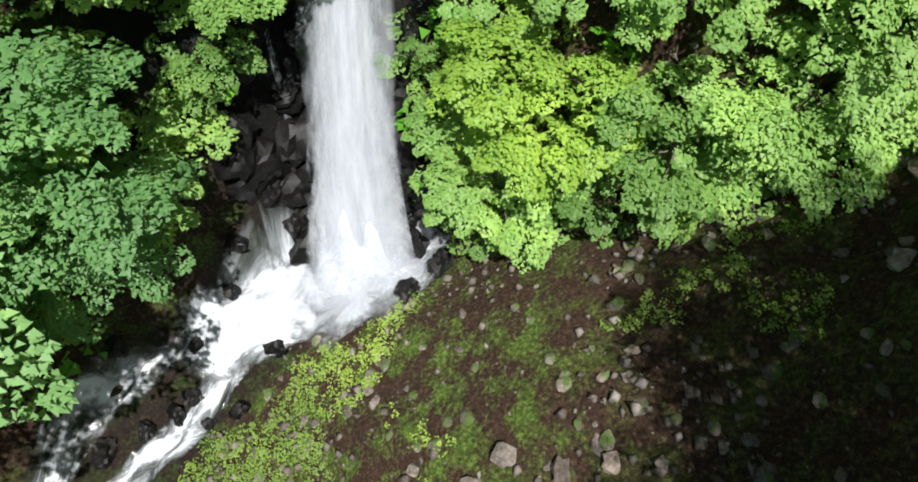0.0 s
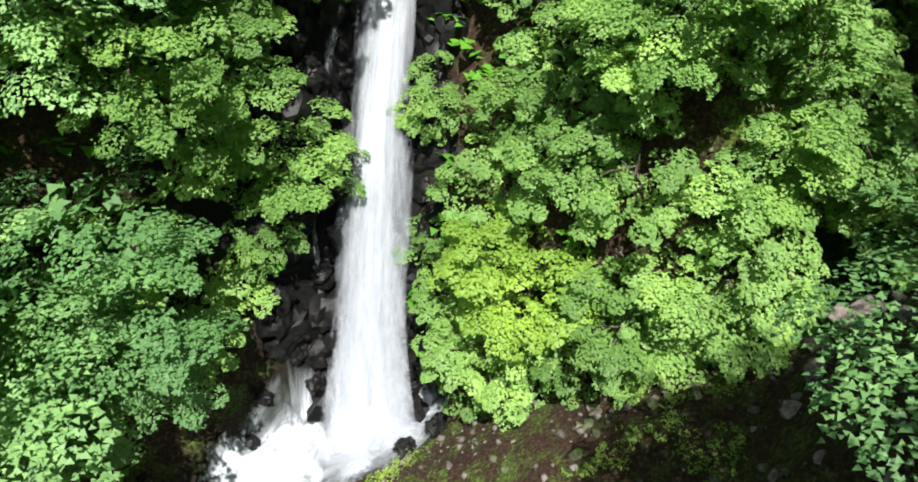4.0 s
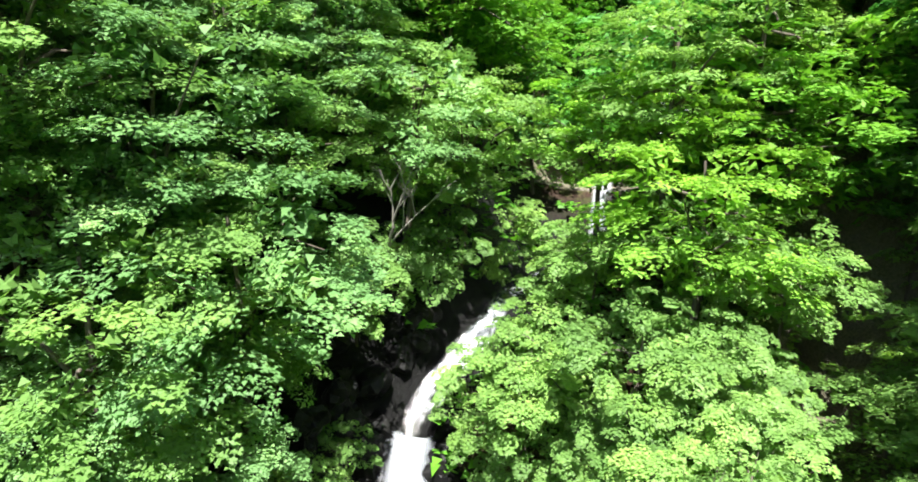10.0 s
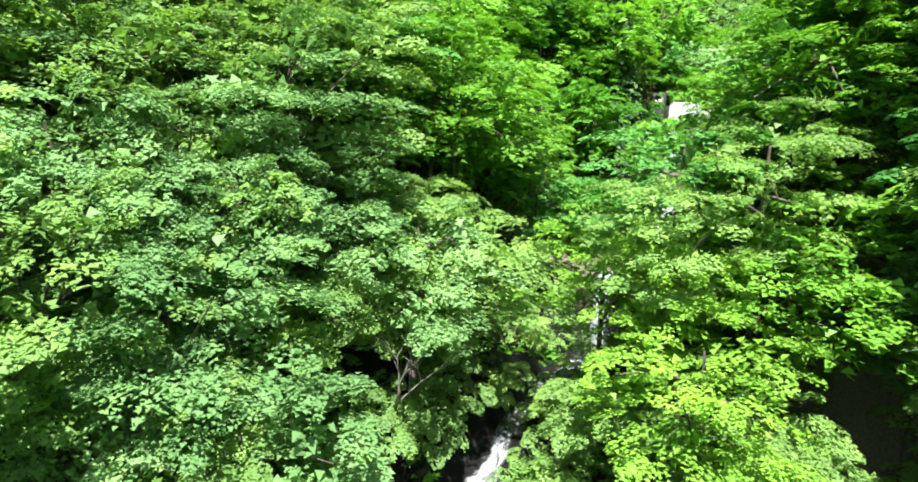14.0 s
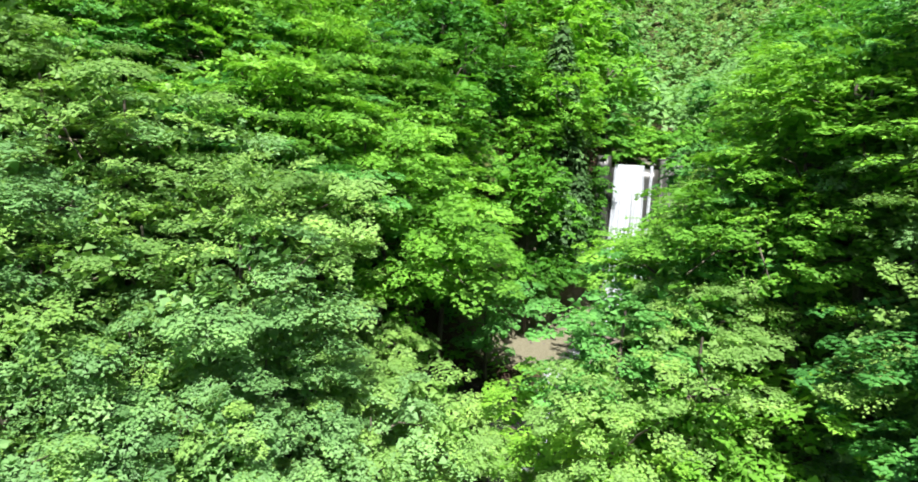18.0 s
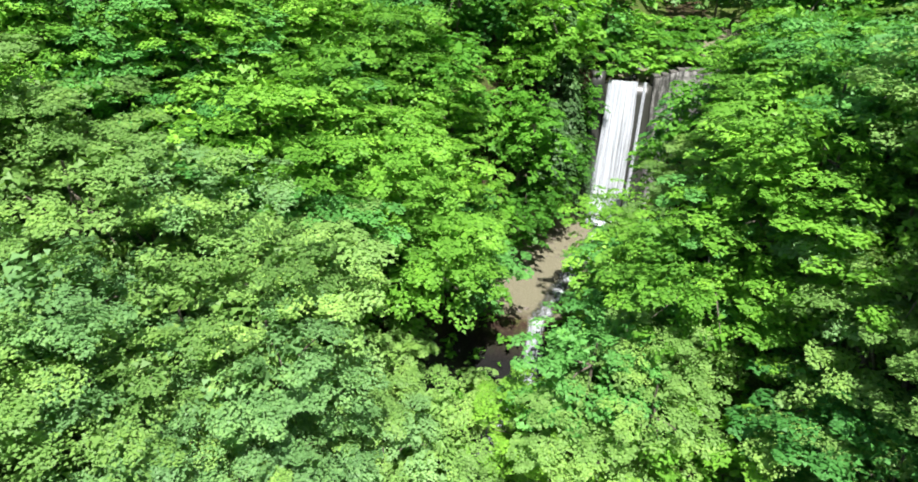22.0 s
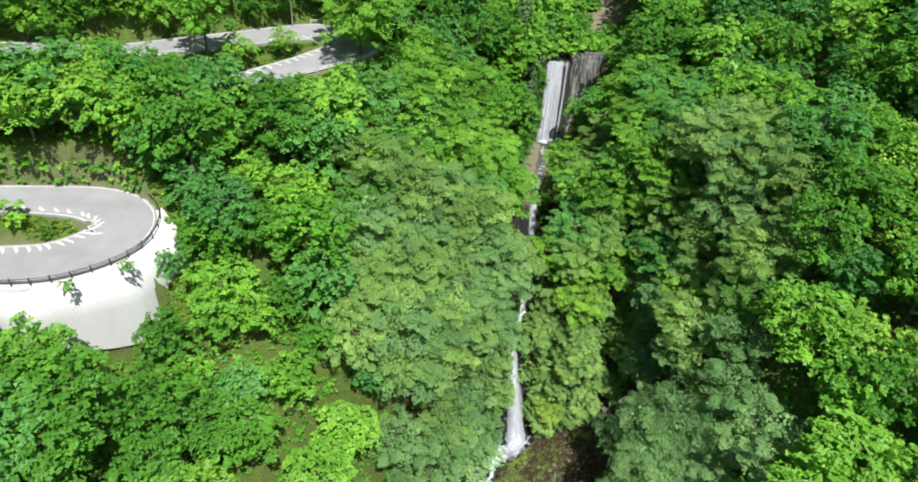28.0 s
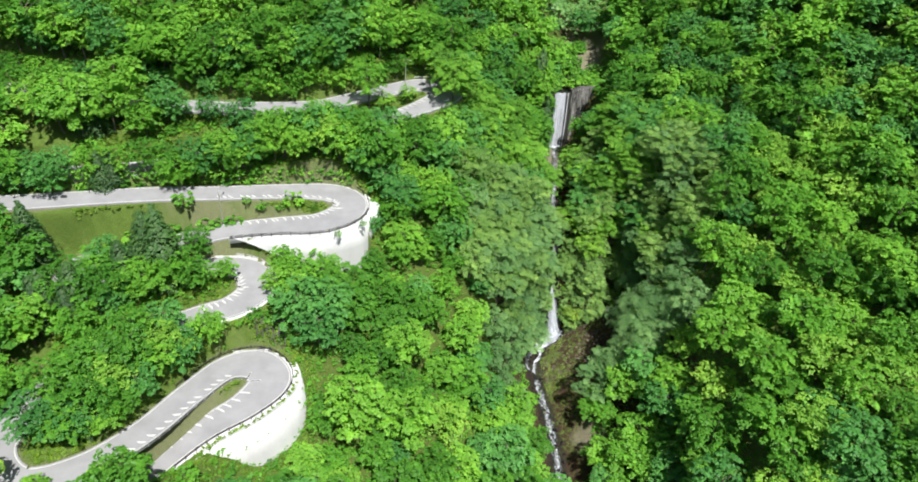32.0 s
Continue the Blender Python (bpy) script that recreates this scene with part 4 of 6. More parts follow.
def to_facets(i0, i1):
    """How far each spot of the road line is from the straight wall facets, along its side."""
    out = []
    for p, s in zip(FINE[i0:i1 + 1], SIDE[i0:i1 + 1]):
        hits = []
        for a, b in zip(CORNERS[:-1], CORNERS[1:]):
            m = np.array([[s[0], a[0] - b[0]], [s[1], a[1] - b[1]]])
            if abs(np.linalg.det(m)) > 1e-6:
                d, u = np.linalg.solve(m, a - p[:2])
                if d > 0 and -0.001 <= u <= 1.001:
                    hits.append(d)
        out.append(max(p[3] + 0.5, min(hits, default=p[3] + 0.9)) - p[3])
    return np.array(out)


retaining_wall(knot(25) + 4, knot(31), lambda t: to_facets(knot(25) + 4, knot(31)), -0.35, lambda t: (27 + 2.5 * step(0.4, 0.7, t) + 7.0 * step(0.65, 1, t)) * SQ - 2 * (1 - t), 0.5, CONCRETE,
               "tall pale concrete retaining wall under a hairpin bend")
retaining_wall(knot(50) + 4, knot(56), lambda t: 1.0 + 0.7 * step(0, 0.3, t), -0.2, lambda t: (14 + 3 * t) * SQ - 3, 2.2, CONCRETE,
               "tall whitewashed retaining wall round the lowest bend")

# deck of the middle bend on columns
deck = tagged(new("road_deck"), "concrete deck on stout columns under a hairpin bend", "bridge", kind="structure")
strip("deck_edge", knot(38), knot(43), lambda h: h - 0.1, lambda h: h + 0.35, -0.9, 0.15, CONCRETE, deck)
for k in range(knot(39) + 8, knot(42) + 8, 7):
    p, s = FINE[k], SIDE[k]
    q = p[:2] + s * (p[3] - 0.5)
    g = height_at(q[0] + s[0] * 2.5, q[1] + s[1] * 2.5) - 5
    bm = bmesh.new()
    box(bm, (q[0], q[1], (g + p[2] - 0.8) / 2), (0.9, 0.9, p[2] - 0.8 - g), 0, 0.05)
    part("column", bm, CONCRETE, deck)


def slope_lattice():
    """Concrete beams laid crosswise on the steep bank under the deck."""
    thing = tagged(new("slope_lattice"), "grey concrete lattice beams holding the steep bank", "slope lattice", kind="structure")
    for k in range(6):
        for way in range(2):
            t = np.linspace(0, 1, 9)
            u, v = (-63.4 + 4.4 * t, -9.2 - 0.62 * k - 0.3 * t) if way else (-63.4 + 0.88 * k + 0 * t, -9.0 - 3.6 * t)
            pts = np.stack([u * SQ, v * SQ, height(u * SQ, v * SQ, False) + 0.15], -1)
            a, f = tube_points(pts, np.full(9, 0.17), 4)
            part_of("beam", mesh_of("beam", a, f, CONCRETE_OLD), thing)
    return thing


slope_lattice()


def street_lamp(x, y, label, tall=9.0, turn=0.0):
    z = height_at(x, y)
    thing = tagged(new("street_lamp"), label, "street lamp", "street lamps")
    thing.matrix_world = pose(x, y, z, 0, 0, turn)
    pts = [(0, 0, -0.3), (0, 0, tall * 0.5), (0, 0, tall - 0.8), (0.25, 0, tall - 0.2), (0.9, 0, tall), (1.7, 0, tall + 0.05)]
    v, f = tube_points(pts, [0.10, 0.085, 0.07, 0.06, 0.055, 0.05], 8)
    part_of("pole", mesh_of("pole", v, f, STEEL, True), thing)
    bm = bmesh.new()
    box(bm, (1.95, 0, tall + 0.04), (0.7, 0.28, 0.14), 0, 0.05)
    part("lamp_head", bm, STEEL, thing)
    bm = bmesh.new()
    box(bm, (0, 0, 0.1), (0.4, 0.4, 0.3), 0, 0.03)
    part("footing", bm, CONCRETE, thing)
    return thing


street_lamp(-69.3 * SQ, 9.9 * SQ, "grey steel street lamp on the grass between two road arms", 8.5, 70)
street_lamp(-32.5 * SQ, 47.5 * SQ, "grey steel street lamp behind the upper bend", 7.0, -60)
street_lamp(-66.5 * SQ, 13.8 * SQ + 3.5, "grey steel street lamp at the road edge", 7.5, -90)


# ---------------------------------------------------------------- trees
def leaf_fans(rng, centres, outs, ups, length, width, per, leaf, droop, corners=4):
    """Leaves in drooping fans: one fan at each centre. Returns corners and faces, one face a leaf."""
    n = len(centres)
    a = rng.rand(n, per) ** 0.8
    b = rng.uniform(-1, 1, (n, per)) * (0.35 + 0.65 * np.sin(np.pi * np.clip(a * 0.9 + 0.1, 0, 1)))
    side = np.cross(ups, outs)
    side /= np.linalg.norm(side, axis=1)[:, None] + 1e-9
    ln, wd = length[:, None, None], width[:, None, None]
    p = centres[:, None] + outs[:, None] * (a[..., None] - 0.35) * ln + side[:, None] * b[..., None] * wd
    p = p + ups[:, None] * rng.normal(0, 0.05, (n, per, 1)) * ln
    p[..., 2] -= droop * (a ** 2) * length[:, None] + 0.55 * droop * b ** 2 * width[:, None]
    p = p.reshape(-1, 3)
    m = len(p)
    bend = (0.08 + 1.1 * droop) * (outs[:, None] * (a[..., None] - 0.3) + side[:, None] * b[..., None] * 0.8)
    nrm = np.repeat(ups, per, 0) + bend.reshape(-1, 3) + rng.normal(0, 0.16, (m, 3))
    nrm /= np.linalg.norm(nrm, axis=1)[:, None]
    tip = np.repeat(outs, per, 0) + rng.normal(0, 0.6, (m, 3))
    tip -= nrm * (tip * nrm).sum(1)[:, None]
    tip /= np.linalg.norm(tip, axis=1)[:, None] + 1e-9
    wide = np.cross(nrm, tip)
    size = leaf * rng.uniform(0.65, 1.3, (m, 1))
    if corners == 3:
        q = np.stack([p - tip * size * 0.45 - wide * size * 0.42, p + tip * size * 0.6 - nrm * size * 0.12, p - tip * size * 0.3 + wide * size * 0.5], 1)
        return q.reshape(-1, 3), np.arange(m * 3).reshape(-1, 3)
    q = np.stack([p - tip * size * 0.5, p + wide * size * 0.36 - nrm * size * 0.08, p + tip * size * 0.5 - nrm * size * 0.1, p - wide * size * 0.36 - nrm * size * 0.08], 1)
    return q.reshape(-1, 3), np.arange(m * 4).reshape(-1, 4)


def crown_mesh(name, seed, radius, tall, lobes, fans, per, leaf, mat, spread=1.0, droop=0.45, flat=0.75, corners=4, layer=0.8, face=0.7, shell=0.75, core=0, core_leaf=0.13):
    """A broad crown: several lobes, each clothed in fans of leaves that hang outward in layers, round an inner mass of large leaves."""
    rng = np.random.RandomState(seed)
    cs, os_, us, ls, ws = [], [], [], [], []
    inner = []
    per_lobe = max(1, fans // lobes)
    for k in range(lobes):
        ang = 2 * np.pi * (k * 0.381966 + rng.uniform(-0.05, 0.05))
        lev = (k + 0.5) / lobes
        reach = radius * (0.62 * np.sqrt(1 - (lev * 1.15 - 0.35) ** 2 * 0.9) if k else 0.05)
        c = np.array([np.cos(ang) * reach, np.sin(ang) * reach, tall * (lev - 0.5) * 0.8])
        r = radius * rng.uniform(0.38, 0.56) * (1.1 if k % 3 == 0 else 1)
        d = rng.normal(0, 1, (per_lobe, 3))
        d[:, 2] = np.abs(d[:, 2]) * 0.95 - 0.38
        d[:, :2] += 0.5 * np.array([np.cos(ang), np.sin(ang)])
        d /= np.linalg.norm(d, axis=1)[:, None]
        p = c + d * np.array([1, 1, flat]) * r * rng.uniform(shell, 1.1, (per_lobe, 1))
        p[:, 2] = np.round(p[:, 2] / layer) * layer + rng.normal(0, 0.1 * layer, per_lobe)
        out = p * [1, 1, 0.15] * 0.6 + d * [1, 1, 0.1] * radius
        out /= np.linalg.norm(out, axis=1)[:, None]
        up = np.array([0, 0, 1.0]) + face * d + rng.normal(0, 0.16, (per_lobe, 3))
        up -= out * (up * out).sum(1)[:, None]
        up /= np.linalg.norm(up, axis=1)[:, None]
        if core:
            e = rng.normal(0, 1, (core // lobes, 3))
            e /= np.linalg.norm(e, axis=1)[:, None]
            inner.append(c + e * np.array([1, 1, flat]) * r * rng.uniform(0.25, 0.62, (len(e), 1)))
        cs.append(p), os_.append(out), us.append(up)
        ls.append(rng.uniform(0.7, 1.25, per_lobe) * radius * 0.40 * spread)
        ws.append(rng.uniform(0.7, 1.2, per_lobe) * radius * 0.20 * spread)
    v, f = leaf_fans(rng, *(np.concatenate(a) for a in (cs, os_, us, ls, ws)), per, leaf, droop, corners)
    if core:
        q = np.concatenate(inner)
        n = len(q)
        away = q * [1, 1, 0.3] + rng.normal(0, 0.4, (n, 3))
        away /= np.linalg.norm(away, axis=1)[:, None]
        up = rng.normal(0, 0.6, (n, 3)) + [0, 0, 1.0]
        up -= away * (up * away).sum(1)[:, None]
        up /= np.linalg.norm(up, axis=1)[:, None]
        small = np.full(n, 0.05)
        v2, f2 = leaf_fans(rng, q, away, up, small, small, 1, core_leaf * radius, 0.0, corners)
        v, f = joined([(v, f), (v2, f2)])
    return mesh_of(name, v, f, mat)


def trunk_mesh(name, seed, crown_z, crown_r, crown_h, girth, limbs=5):
    rng = np.random.RandomState(seed)
    top = crown_z + crown_h * 0.3
    bend = rng.uniform(-0.35, 0.35, 2)
    z = np.linspace(-1.2, top, 6)
    path = np.stack([bend[0] * np.sin(z / top * 2.4), bend[1] * np.sin(z / top * 2.9), z], -1)
    pieces = [tube_points(path, np.linspace(girth, girth * 0.25, 6), 6)]
    for k in range(limbs):
        t = rng.uniform(0.45, 0.9)
        s = np.array([np.interp(t * top, z, path[:, i]) for i in range(3)])
        ang = k * 2.4 + rng.uniform(-0.3, 0.3)
        e = np.array([np.cos(ang) * crown_r * 0.75, np.sin(ang) * crown_r * 0.75, crown_z + crown_h * rng.uniform(-0.25, 0.3)])
        mid = (s + e) / 2 + [0, 0, 0.12 * crown_r]
        pieces.append(tube_points(np.array([s, mid, e]), np.linspace(girth * 0.42, girth * 0.08, 3), 4))
    v, f = joined(pieces)
    return mesh_of(name, v, f, BARK, True)


def tree_kind(name, label, category, seed, radius, tall, stem, girth, lobes, fans, per, leaf, mat, group, **more):
    """One tree to be copied: an empty at its foot, with trunk and crown."""
    thing = tagged(new(name), label, category, group)
    cz = stem + tall * 0.5
    part_of("trunk", trunk_mesh("trunk", seed, cz, radius, tall, girth), thing)
    ob = part_of("crown", crown_mesh("crown", seed, radius, tall, lobes, fans, per, leaf, mat, **more), thing)
    ob.location = (0, 0, cz)
    return thing, radius, tall, cz


NEAR = "broadleaf trees close to the waterfall"
HILL = "broadleaf trees on the hillsides"
near_kinds = [
    tree_kind("broadleaf_tree", "bright green broadleaf tree with layered drooping sprays", "tree", 1, 3.0, 4.8, 3.2, 0.17, 10, 92, 124, 0.122, LEAF_NEAR, NEAR, corners=3, spread=1.0, layer=1.0, face=0.22, droop=0.22, flat=0.7, core=900, core_leaf=0.09),
    tree_kind("broadleaf_tree", "fresh green maple-like tree with flat leaf layers", "tree", 2, 3.3, 4.0, 3.6, 0.16, 9, 92, 124, 0.118, LEAF_NEAR, NEAR, corners=3, spread=1.0, layer=1.0, face=0.22, droop=0.2, flat=0.55, core=900, core_leaf=0.09),
    tree_kind("broadleaf_tree", "deep green broadleaf tree leaning over the gorge", "tree", 3, 2.7, 5.4, 3.0, 0.18, 11, 92, 124, 0.122, LEAF_NEAR, NEAR, corners=3, spread=1.0, layer=1.0, face=0.22, droop=0.22, flat=0.7, core=900, core_leaf=0.09),
    tree_kind("broadleaf_tree", "cool green broadleaf tree with fine leaves", "tree", 4, 3.0, 4.6, 3.0, 0.15, 10, 92, 124, 0.118, LEAF_COOL, NEAR, corners=3, spread=1.0, layer=1.0, face=0.25, droop=0.26, flat=0.7, core=900, core_leaf=0.09),
]
fine_kind = tree_kind("fine_leaved_tree", "tall cool green tree with small leaves beside the gorge", "tree", 61, 3.0, 4.6, 3.0, 0.16, 11, 170, 120, 0.07, LEAF_COOL, NEAR, corners=3, spread=0.85, layer=0.7, face=0.5, core=900, core_leaf=0.08)
bright_kind = tree_kind("lime_tree", "light yellow-green tree with fresh leaves over the brook", "tree", 62, 3.0, 4.8, 2.8, 0.15, 11, 100, 110, 0.13, LEAF_LIME, NEAR, corners=3, spread=0.95, layer=0.9, face=0.35, droop=0.3, core=700, core_leaf=0.09)
cool_small = tree_kind("young_tree", "young cool green tree in the shade of the gorge", "tree", 9, 2.0, 2.8, 1.4, 0.09, 7, 84, 120, 0.09, LEAF_COOL, NEAR, corners=3, droop=0.5, core=420, core_leaf=0.08)
small_kinds = [
    tree_kind("young_tree", "young green tree clinging to the steep bank", "tree", 5, 1.9, 2.8, 1.4, 0.09, 7, 84, 105, 0.105, LEAF_NEAR, NEAR, corners=3, droop=0.5, core=420, core_leaf=0.08),
    tree_kind("young_tree", "young light green maple on the steep bank", "tree", 6, 2.1, 2.4, 1.5, 0.08, 7, 84, 105, 0.10, LEAF_NEAR, NEAR, corners=3, droop=0.35, flat=0.6, core=420, core_leaf=0.08),
    tree_kind("shrub", "leafy green shrub on the rocky bank", "shrub", 7, 1.5, 1.7, 0.25, 0.05, 6, 54, 92, 0.09, LEAF_NEAR, NEAR, corners=3, core=420, core_leaf=0.08),
]
yellow_kind = tree_kind("yellow_green_tree", "bright yellow-green young maple over the brook", "tree", 8, 2.0, 2.6, 1.2, 0.09, 8, 110, 110, 0.10, LEAF_YELLOW, NEAR, corners=3, flat=0.6, core=420, core_leaf=0.08)
mid_kinds = [
    tree_kind("leafy_tree", "full green broadleaf tree above the gorge", "tree", 41, 3.2, 5.4, 2.6, 0.18, 11, 96, 70, 0.185, LEAF_MID, NEAR, corners=3, spread=0.85, layer=1.0, face=0.35, droop=0.28, core=900, core_leaf=0.09),
    tree_kind("leafy_tree", "wide light green tree above the gorge", "tree", 42, 3.5, 4.8, 2.8, 0.18, 11, 96, 70, 0.18, LEAF_MID, NEAR, corners=3, spread=0.85, layer=1.0, face=0.35, droop=0.25, flat=0.6, core=900, core_leaf=0.09),
    tree_kind("leafy_tree", "cool green broadleaf tree above the gorge", "tree", 43, 3.1, 5.6, 2.4, 0.17, 11, 96, 70, 0.18, LEAF_BLUE, NEAR, corners=3, spread=0.85, layer=1.0, face=0.35, droop=0.28, core=900, core_leaf=0.09),
]
hill_kinds = [
    tree_kind("round_tree", "rounded green broadleaf tree on the hillside", "tree", 11, 3.5, 6.2, 2.9, 0.2, 11, 176, 19, 0.30, LEAF, HILL, corners=3, spread=0.72, face=1.3, layer=0.3, shell=0.95, droop=0.4, core=420, core_leaf=0.16),
    tree_kind("broad_tree", "broad light green tree on the hillside", "tree", 12, 3.9, 5.4, 3.0, 0.2, 12, 176, 19, 0.30, LEAF, HILL, corners=3, spread=0.72, face=1.3, layer=0.3, shell=0.95, droop=0.3, flat=0.6, core=420, core_leaf=0.16),
    tree_kind("tall_tree", "tall green broadleaf tree on the hillside", "tree", 13, 3.2, 7.2, 3.2, 0.2, 12, 176, 19, 0.30, LEAF, HILL, corners=3, spread=0.72, face=1.3, layer=0.3, shell=0.95, core=420, core_leaf=0.16),
    tree_kind("blue_green_tree", "blue-green broadleaf tree on the hillside", "tree", 14, 3.4, 6.0, 2.9, 0.2, 11, 176, 19, 0.30, LEAF_BLUE, HILL, corners=3, spread=0.72, face=1.3, layer=0.3, shell=0.95, core=420, core_leaf=0.16),
]
far_kinds = [
    tree_kind("outlying_tree", "rounded green tree on the outer slope", "tree", 51, 3.7, 5.4, 3.6, 0.2, 11, 66, 11, 0.62, LEAF, HILL, corners=3, spread=0.95, face=1.3, layer=0.3, shell=0.95, core=420, core_leaf=0.16),
    tree_kind("distant_tree", "broad green tree on the outer slope", "tree", 52, 4.0, 4.8, 3.8, 0.2, 11, 66, 11, 0.60, LEAF, HILL, corners=3, spread=0.95, face=1.3, layer=0.3, shell=0.95, flat=0.6, core=420, core_leaf=0.16),
    tree_kind("slope_tree", "blue-green tree on the outer slope", "tree", 53, 3.5, 5.6, 3.6, 0.2, 11, 66, 11, 0.60, LEAF_BLUE, HILL, corners=3, spread=0.95, face=1.3, layer=0.3, shell=0.95, core=420, core_leaf=0.16),
]
pale_kind = tree_kind("flowering_tree", "green tree flecked with pale blossom beside the road", "tree", 15, 3.0, 4.4, 3.0, 0.15, 9, 90, 14, 0.38, LEAF_BLOSSOM, HILL, corners=3, spread=0.95, face=1.3, layer=0.3, shell=0.95, core=420, core_leaf=0.16)
lime_kind = tree_kind("lime_green_tree", "lime green broadleaf tree standing out from the wood", "tree", 16, 3.2, 4.6, 3.4, 0.17, 10, 96, 14, 0.38, LEAF_LIME, HILL, corners=3, spread=0.95, face=1.3, layer=0.3, shell=0.95, core=420, core_leaf=0.16)


bush_kind = tree_kind("roadside_bush", "low leafy green bush on the road verge", "bush", 17, 1.5, 1.7, 0.15, 0.05, 6, 40, 10, 0.34, LEAF, "bushes along the road", corners=3)


def conifer_kind(seed, tall, radius):
    thing = tagged(new("conifer"), "dark green pointed conifer among broadleaf trees", "conifer", "dark conifers")
    rng = np.random.RandomState(seed)
    v, f = tube_points([(0, 0, -1), (0, 0, tall * 0.5), (0, 0, tall)], [0.2, 0.13, 0.02], 7)
    part_of("trunk", mesh_of("trunk", v, f, BARK, True), thing)
    n = 340
    t = rng.rand(n) ** 0.7
    zz = tall * (1.0 - 0.86 * t)
    rr = radius * (t * 0.92 + 0.05) * rng.uniform(0.3, 0.72, n)
    ang = rng.uniform(0, 2 * np.pi, n)
    out = np.stack([np.cos(ang), np.sin(ang), 0 * ang - 0.15], -1)
    c = np.stack([np.cos(ang) * rr, np.sin(ang) * rr, zz], -1)
    up = np.stack([np.cos(ang) * 0.3, np.sin(ang) * 0.3, 0 * ang + 1], -1)
    v, f = leaf_fans(rng, c, out, up, radius * (0.25 + 0.5 * t), radius * (0.1 + 0.16 * t), 15, 0.36, 0.5, 3)
    part_of("crown", mesh_of("crown", v, f, LEAF_DARK), thing)
    return thing, radius, tall, tall * 0.4


conifer_kinds = [conifer_kind(31, 12.5, 3.8), conifer_kind(32, 10.5, 4.0)]

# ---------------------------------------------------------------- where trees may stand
# camera's sight lines that trees must leave clear (plan squares): from, to, half width
CAMERA_SIGHTS = [(a, b, r) for a, b, r in (
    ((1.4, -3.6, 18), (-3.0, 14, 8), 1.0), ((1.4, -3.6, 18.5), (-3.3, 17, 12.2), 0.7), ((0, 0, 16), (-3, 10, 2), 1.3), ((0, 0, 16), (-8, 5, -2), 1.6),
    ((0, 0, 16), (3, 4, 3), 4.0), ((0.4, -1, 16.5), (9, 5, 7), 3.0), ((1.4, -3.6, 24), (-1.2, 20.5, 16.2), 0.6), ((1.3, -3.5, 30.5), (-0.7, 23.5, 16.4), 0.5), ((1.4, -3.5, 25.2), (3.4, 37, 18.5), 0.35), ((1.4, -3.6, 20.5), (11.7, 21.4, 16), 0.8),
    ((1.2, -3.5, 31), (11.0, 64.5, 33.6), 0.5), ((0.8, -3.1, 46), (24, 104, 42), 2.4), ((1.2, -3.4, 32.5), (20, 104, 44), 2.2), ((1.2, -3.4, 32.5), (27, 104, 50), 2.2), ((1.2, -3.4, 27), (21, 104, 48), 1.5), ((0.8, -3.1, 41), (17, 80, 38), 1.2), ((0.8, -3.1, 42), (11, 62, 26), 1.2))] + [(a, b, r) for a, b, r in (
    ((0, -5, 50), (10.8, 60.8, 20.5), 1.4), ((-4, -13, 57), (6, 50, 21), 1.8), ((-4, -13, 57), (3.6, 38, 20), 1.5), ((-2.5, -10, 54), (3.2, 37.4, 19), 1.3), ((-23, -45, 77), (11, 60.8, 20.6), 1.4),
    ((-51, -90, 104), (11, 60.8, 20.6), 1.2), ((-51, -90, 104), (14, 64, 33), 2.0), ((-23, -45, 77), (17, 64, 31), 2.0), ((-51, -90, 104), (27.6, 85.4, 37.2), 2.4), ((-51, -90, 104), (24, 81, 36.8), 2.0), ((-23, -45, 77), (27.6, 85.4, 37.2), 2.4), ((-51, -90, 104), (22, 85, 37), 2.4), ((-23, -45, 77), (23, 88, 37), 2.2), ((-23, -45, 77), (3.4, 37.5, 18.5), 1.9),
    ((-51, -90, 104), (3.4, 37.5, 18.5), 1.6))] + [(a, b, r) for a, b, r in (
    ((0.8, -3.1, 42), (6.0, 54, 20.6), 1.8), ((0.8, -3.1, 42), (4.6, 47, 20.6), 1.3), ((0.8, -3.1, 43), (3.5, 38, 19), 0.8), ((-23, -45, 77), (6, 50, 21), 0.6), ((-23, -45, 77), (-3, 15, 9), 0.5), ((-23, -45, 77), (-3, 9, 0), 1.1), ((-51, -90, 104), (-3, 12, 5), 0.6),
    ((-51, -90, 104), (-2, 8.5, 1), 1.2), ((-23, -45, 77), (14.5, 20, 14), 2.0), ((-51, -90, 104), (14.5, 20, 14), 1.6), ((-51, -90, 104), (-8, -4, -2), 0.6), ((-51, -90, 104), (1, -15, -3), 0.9))]
